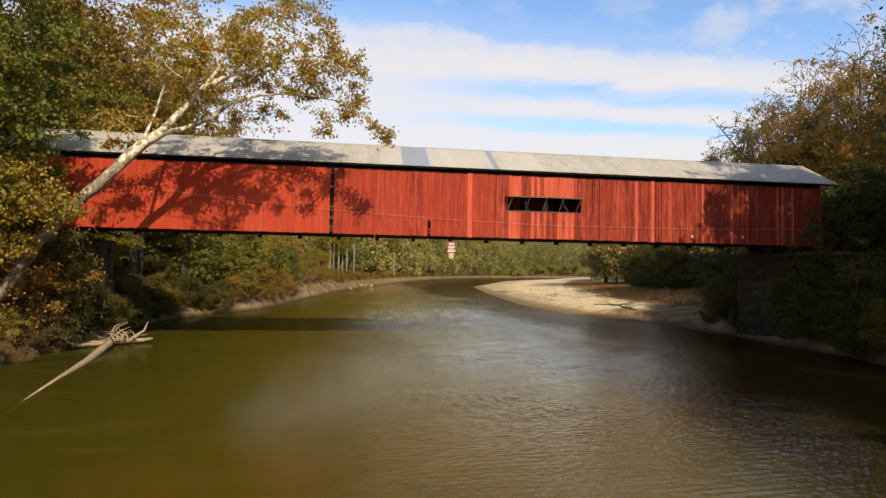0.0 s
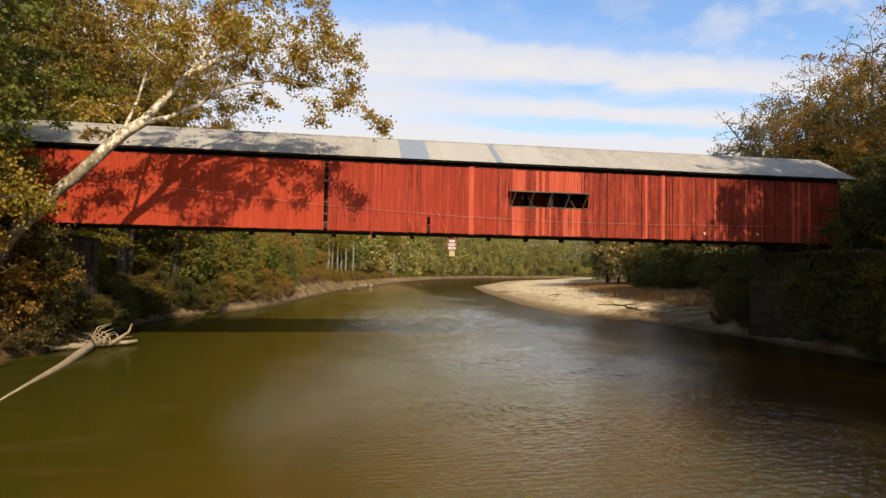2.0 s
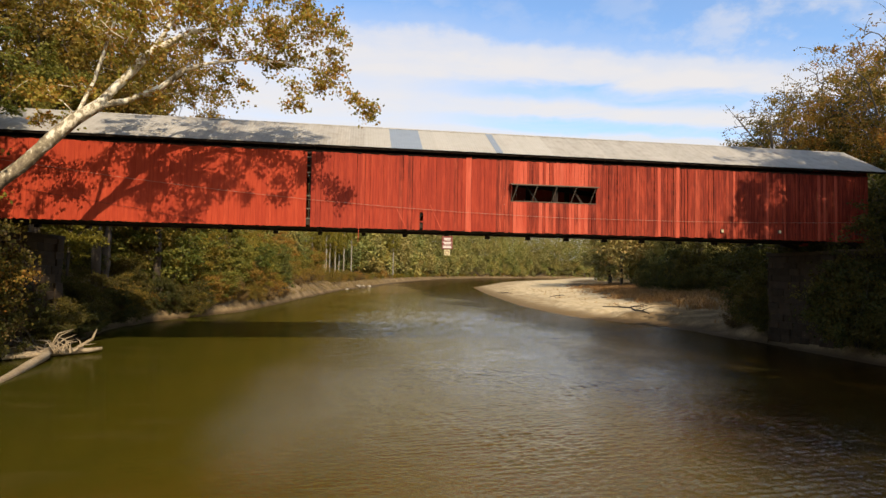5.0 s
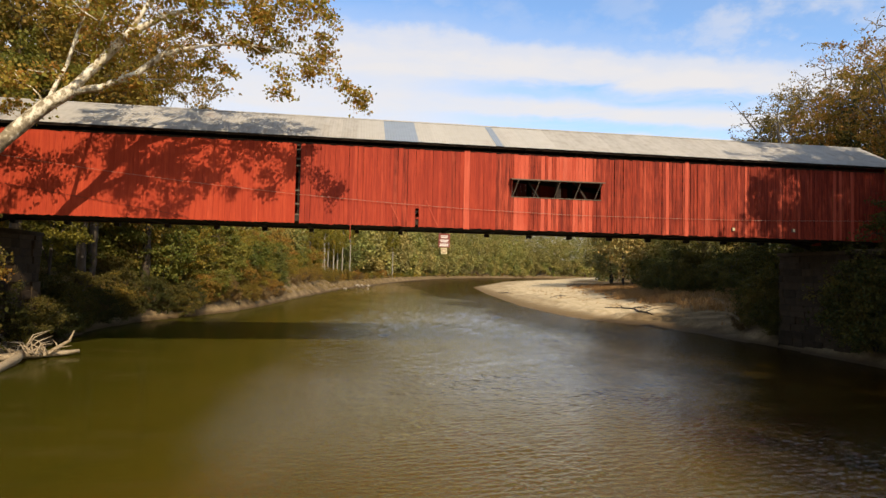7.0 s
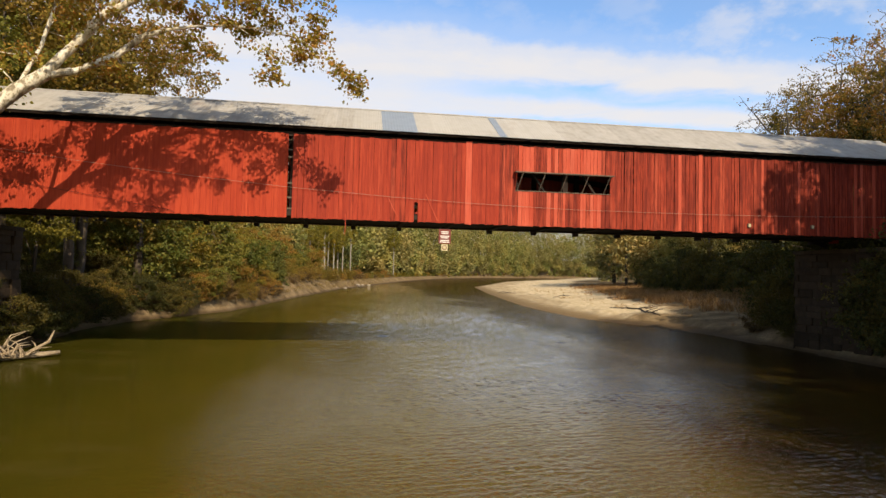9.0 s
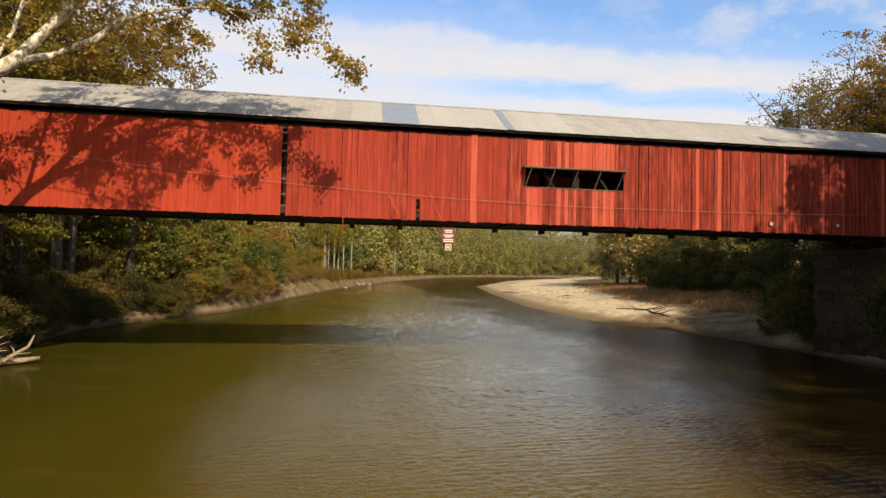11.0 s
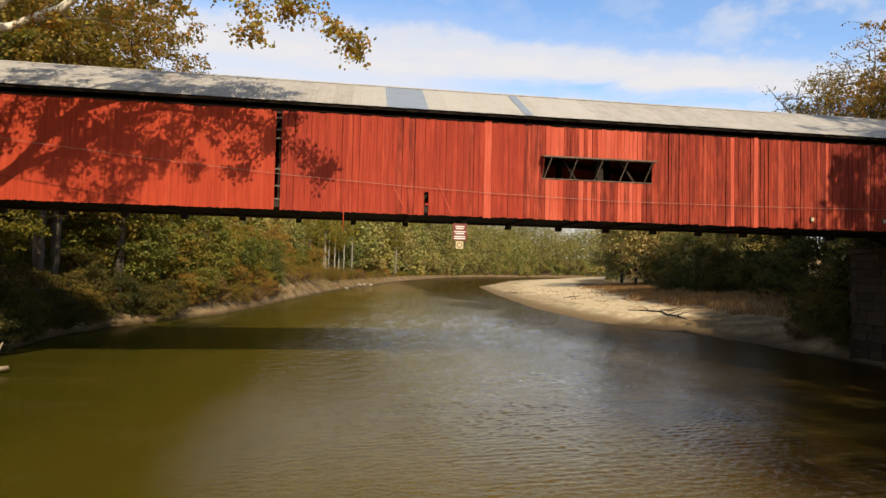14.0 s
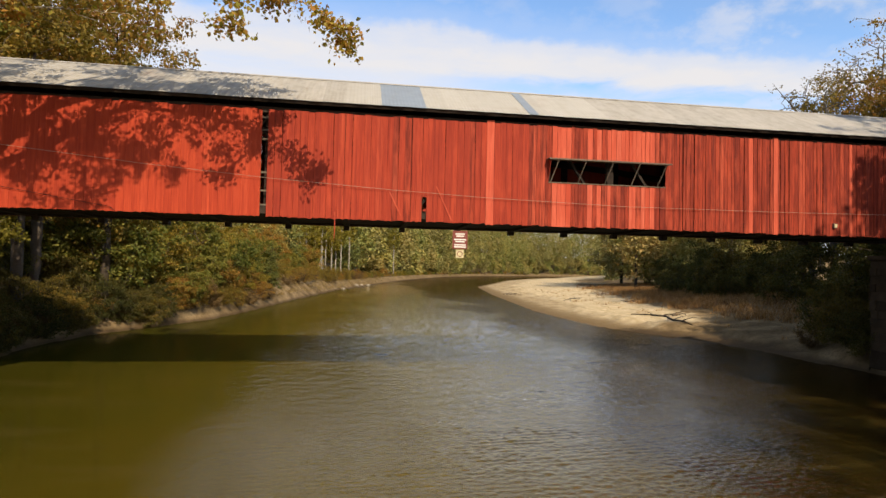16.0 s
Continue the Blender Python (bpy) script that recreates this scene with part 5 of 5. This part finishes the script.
for x, y in ((78, 122), (85, 130), (92, 141), (99, 150), (107, 164), (117, 180), (88, 152), (96, 168)):
    groves["ab"[int(x) % 2]].append((x, y, 1.7, x * 31 % 360))
# farther than that the trees cannot be counted: one wood
far_gen = np.random.default_rng(44)


def wood_mass(name, label, spots, mat, leaves, size, gen):
    """Many far trees as one mesh: lumpy crowns of leaf sprays down to the ground."""
    clouds = []
    for x, y, s, turn in spots:
        lobes = gen.normal(size=(9, 3)) * np.array([2.2, 2.2, 3.4]) + np.array([0, 0, 8.5])
        lobes[:, 2] = np.clip(lobes[:, 2], 1.5, 15)
        which = gen.integers(0, 9, leaves)
        d = gen.normal(size=(leaves, 3))
        d /= np.linalg.norm(d, axis=1)[:, None]
        rad = gen.uniform(0.5, 1.0, (leaves, 1)) ** 0.5 * gen.uniform(1.6, 2.9, 9)[which][:, None]
        s *= 1.4 if y < 330 else 1.75
        clouds.append((lobes[which] + d * rad) * s + np.array([x, y, ground_at(x, y)]))
    v, f = leaf_cloud(np.concatenate(clouds), size, gen, 0.9)
    tagged(new(name, array_mesh(name, v, f, mat)), label, "trees", kind="stuff")


NEAR_WOOD = 175
far_spots = {key: [q for q in groves[key] if q[1] > NEAR_WOOD] for key in groves}
for k in range(70):
    x = 60 + 5.5 * k + r.uniform(-4, 4)
    y = float(np.interp(x, [28, 63, 122, 220, 430], [259, 386, 520, 640, 760])) + r.uniform(14, 60)
    far_spots[r.choice("ab")].append((x, y, r.uniform(1.9, 2.4), 0))
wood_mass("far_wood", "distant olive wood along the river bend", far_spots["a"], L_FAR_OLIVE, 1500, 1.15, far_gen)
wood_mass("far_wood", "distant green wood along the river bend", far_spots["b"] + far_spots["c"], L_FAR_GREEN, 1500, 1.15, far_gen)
for root, key in ((far_a, "a"), (far_b, "b"), (far_c, "c")):
    stand(root, [q for q in groves[key] if q[1] <= NEAR_WOOD])

stand(plant("sapling", "slender pale-trunked sapling with a thin yellowing crown", "tree", [[(0, 0, -0.2), (0.1, 0.05, 4), (0.0, 0.1, 8), (0.2, 0, 11)]],
            [((0.1, 0, 9.5), (1.6, 1.6, 3.0), 40)], 2600, 0.24, L_YELLOW, PALE_BARK, 0.17, 51, spread=0.4, tip=0.012, group="saplings on the bank"),
      [(-7.2, 126, 1.25, 0), (-5.6, 131, 1.35, 60), (-4.8, 135, 1.1, 200), (-3.4, 141, 1.3, 120), (-2.6, 145, 1.2, 280), (-1.2, 150, 1.3, 30), (-8.8, 122, 1.3, 150), (-6.4, 137, 1.35, 80), (1.0, 160, 1.4, 10), (-10.0, 116, 1.2, 250), (20.0, 242, 1.7, 20)])


def tufts(name, label, category, spots, tall, gen, mat, blades=14, wide=0.02, lean=0.5):
    """Tufts of dry blades as one sheet of stuff."""
    base = np.repeat(np.array(spots), blades, 0)
    n = len(base)
    base[:, :2] += gen.normal(size=(n, 2)) * 0.18
    h = tall * gen.uniform(0.4, 1.2, (n, 1))
    tilt = gen.normal(size=(n, 2)) * lean * h
    side = gen.normal(size=(n, 2))
    side /= np.linalg.norm(side, axis=1)[:, None]
    side = np.concatenate([side * wide, np.zeros((n, 1))], 1)
    midp = base + np.concatenate([tilt * 0.35, h * 0.6], 1)
    tip = base + np.concatenate([tilt, h], 1)
    v = np.stack([base - side, base + side, midp + side * 0.7, tip, midp - side * 0.7], 1).reshape(-1, 3)
    i = np.arange(n)[:, None] * 5
    f = np.concatenate([i + np.array([[0, 1, 2]]), i + np.array([[0, 2, 4]]), i + np.array([[4, 2, 3]])], 1).reshape(-1, 3)
    tagged(new(name, array_mesh(name, v, f, mat)), label, category, kind="stuff")


gen = np.random.default_rng(5)


def scatter(count, x0, x1, y0, y1, keep):
    x, y = gen.uniform(x0, x1, count), gen.uniform(y0, y1, count)
    h, s, d = ground_height(x, y)
    ok = keep(x, y, h, s, d)
    return np.stack([x, y, h - 0.03], 1)[ok]


tufts("dry_grass", "dry straw-coloured grass on the steep bank", "grass", scatter(22000, -30, 26, -25, 200, lambda x, y, h, s, d: (d > 0.5) & (d < 8) & (x < np.interp(y, [0, 93, 135, 180, 222], [8, 12, 18, 27, 35]))), 0.55, gen, L_STRAW, 10, 0.022)
tufts("dry_weeds", "brown dry weeds behind the sand bar", "weeds", scatter(17000, 28, 95, 8, 150, lambda x, y, h, s, d: (d > np.interp(y, [8, 31, 69, 150], [4, 15, 26, 46]) * (0.85 + 0.28 * lumps(x, y, 0.4))) & (d < 60)), 0.95, gen, L_WEED, 8, 0.03)

tufts("sparse_weeds", "thin brown weeds scattered over the sand", "weeds", scatter(2600, 26, 80, 14, 120, lambda x, y, h, s, d: (d > np.interp(y, [8, 31, 69, 150], [4, 15, 26, 46]) * 0.32) & (d < 40) & (lumps(x, y, 0.75) > 0.42)), 0.42, gen, L_WEED, 8, 0.028)

# ---------------------------------------------------------------- driftwood, rocks
drift = thing("driftwood", "bleached driftwood log with a tangle of roots in the shallows", "driftwood")
part("log", Shape().tube([(-15.6, -0.3, 0.16), (-14.6, 0.5, 0.20), (-13.4, 1.5, 0.22), (-12.5, 2.2, 0.20), (-11.9, 2.7, 0.24)], [0.14, 0.19, 0.18, 0.14, 0.10], 9), DRIFT, drift, smooth=True)
part("sunken_log", Shape().tube([(-13.9, 0.9, 0.40), (-13.35, -0.6, 0.28), (-13.0, -2.8, 0.15), (-12.5, -5.5, 0.0), (-11.6, -10.5, -0.09), (-10.3, -16.7, -0.12)], [0.16, 0.22, 0.22, 0.19, 0.135, 0.11], 9), DRIFT, drift, smooth=True)
limb = thing("fallen_branch", "dark bent dead branch lying on the sand bar", "branch")
line = [(35.4, 39.0), (36.9, 37.0), (36.9, 34.0), (36.2, 31.4), (35.6, 28.6), (35.4, 26.6)]
part("stem", Shape().tube([(x, y, ground_at(x, y) + 0.06) for x, y in line], [0.05, 0.09, 0.11, 0.10, 0.08, 0.05], 7), BARK, limb, smooth=True)
for (ax, ay), (bx, by), up in (((36.2, 31.4), (37.3, 30.6), 0.4), ((36.9, 37.0), (35.9, 36.2), 0.35), ((35.6, 28.6), (36.7, 27.9), 0.4)):
    part("twig", Shape().tube([(ax, ay, ground_at(ax, ay) + 0.1), ((ax + bx) / 2, (ay + by) / 2, ground_at(ax, ay) + 0.1 + up * 0.7), (bx, by, ground_at(bx, by) + 0.1 + up)], [0.06, 0.04, 0.02], 5), BARK, limb, smooth=True)
rr = random.Random(9)
for k in range(46):
    bx, by = -15.2 + rr.uniform(0, 2.6), 0.4 + rr.uniform(0, 2.0)
    a = rr.uniform(0, 2 * math.pi)
    l = rr.uniform(0.5, 1.4)
    rise = rr.uniform(0.0, 0.95)
    p0 = Vector((bx, by, 0.25))
    p1 = p0 + Vector((math.cos(a) * l * 0.5, math.sin(a) * l * 0.5, rise * l * 0.8))
    p2 = p1 + Vector((math.cos(a + rr.uniform(-0.9, 0.9)) * l * 0.5, math.sin(a + rr.uniform(-0.9, 0.9)) * l * 0.5, rise * l * 0.2 + rr.uniform(-0.12, 0.1)))
    part("root", Shape().tube([p0, p1, p2], [0.05, 0.036, 0.01], 6), DRIFT, drift, smooth=True)
part("root", Shape().tube([(-13.0, 2.0, 0.35), (-12.4, 2.6, 0.8), (-12.3, 2.9, 1.35)], [0.09, 0.08, 0.03], 7), DRIFT, drift, smooth=True)
part("root", Shape().tube([(-14.4, 0.9, 0.3), (-15.1, 1.2, 1.2), (-16.0, 1.4, 2.2), (-16.2, 1.5, 2.6)], [0.07, 0.05, 0.03, 0.012], 6), GREY_WOOD, drift, smooth=True)
part("root", Shape().tube([(-14.8, 0.6, 0.3), (-15.4, 0.9, 0.9), (-15.9, 1.2, 1.2)], [0.06, 0.05, 0.02], 6), GREY_WOOD, drift, smooth=True)


def stick_pile(x, y, size, seed, label):
    """A low heap of dead sticks lying on the ground."""
    q = random.Random(seed)
    heap = thing("stick_pile", label, "driftwood", group="sticks on the banks")
    for k in range(6):
        a = q.uniform(0, 2 * math.pi)
        l = size * q.uniform(0.5, 1.0)
        cx, cy = x + q.uniform(-0.3, 0.3) * size, y + q.uniform(-0.3, 0.3) * size
        pts = []
        for s in (-0.5, -0.1, 0.3, 0.5):
            px, py = cx + math.cos(a + 0.3 * s) * l * s, cy + math.sin(a + 0.3 * s) * l * s
            pts.append((px, py, max(ground_at(px, py), 0) + 0.05 + 0.06 * k * size * 0.3 * (1 + s)))
        part("stick", Shape().tube(pts, [0.05, 0.045, 0.03, 0.012], 6), BARK if seed % 2 else GREY_WOOD, heap, smooth=True)


stick_pile(38.0, 35.0, 3.2, 1, "dark dead branch lying on the sand bar")
stick_pile(40.1, 70, 3.5, 3, "low heap of dead sticks on the sand")
stick_pile(37.5, 100, 3.5, 5, "low heap of dead sticks on the sand")
stick_pile(46, 60, 3.0, 7, "low heap of dead sticks on the sand")
stick_pile(4.0, 140, 5.0, 2, "grey dead branches at the waterline")
stick_pile(7.4, 153, 5.0, 4, "grey dead branches at the waterline")
stick_pile(1.6, 128, 4.0, 6, "grey dead branches at the waterline")


def rock(x, y, size, seed):
    q = random.Random(seed)
    b = bmesh.new()
    bmesh.ops.create_icosphere(b, subdivisions=2, radius=size)
    for v in b.verts:
        v.co *= 1 + 0.28 * noise.noise(v.co * (1.3 / size) + Vector((seed, 0, 0)))
        v.co.z *= 0.6
    me = bpy.data.meshes.new("rock")
    b.to_mesh(me)
    b.free()
    me.materials.append(ROCK)
    ob = new("rock", me)
    ob.location = (x, y, max(ground_at(x, y), -0.1) + size * 0.15)
    ob.rotation_euler.z = q.uniform(0, 6)
    tagged(ob, "pale rounded rock at the water's edge", "rock", group="rocks on the banks")


for k, (x, y, s) in enumerate(((3.6, 143, 0.9), (5.0, 150, 0.6), (7.2, 158, 0.8), (0.4, 125, 0.6), (38.6, 10.6, 0.5))):
    rock(x, y, s, k + 1)
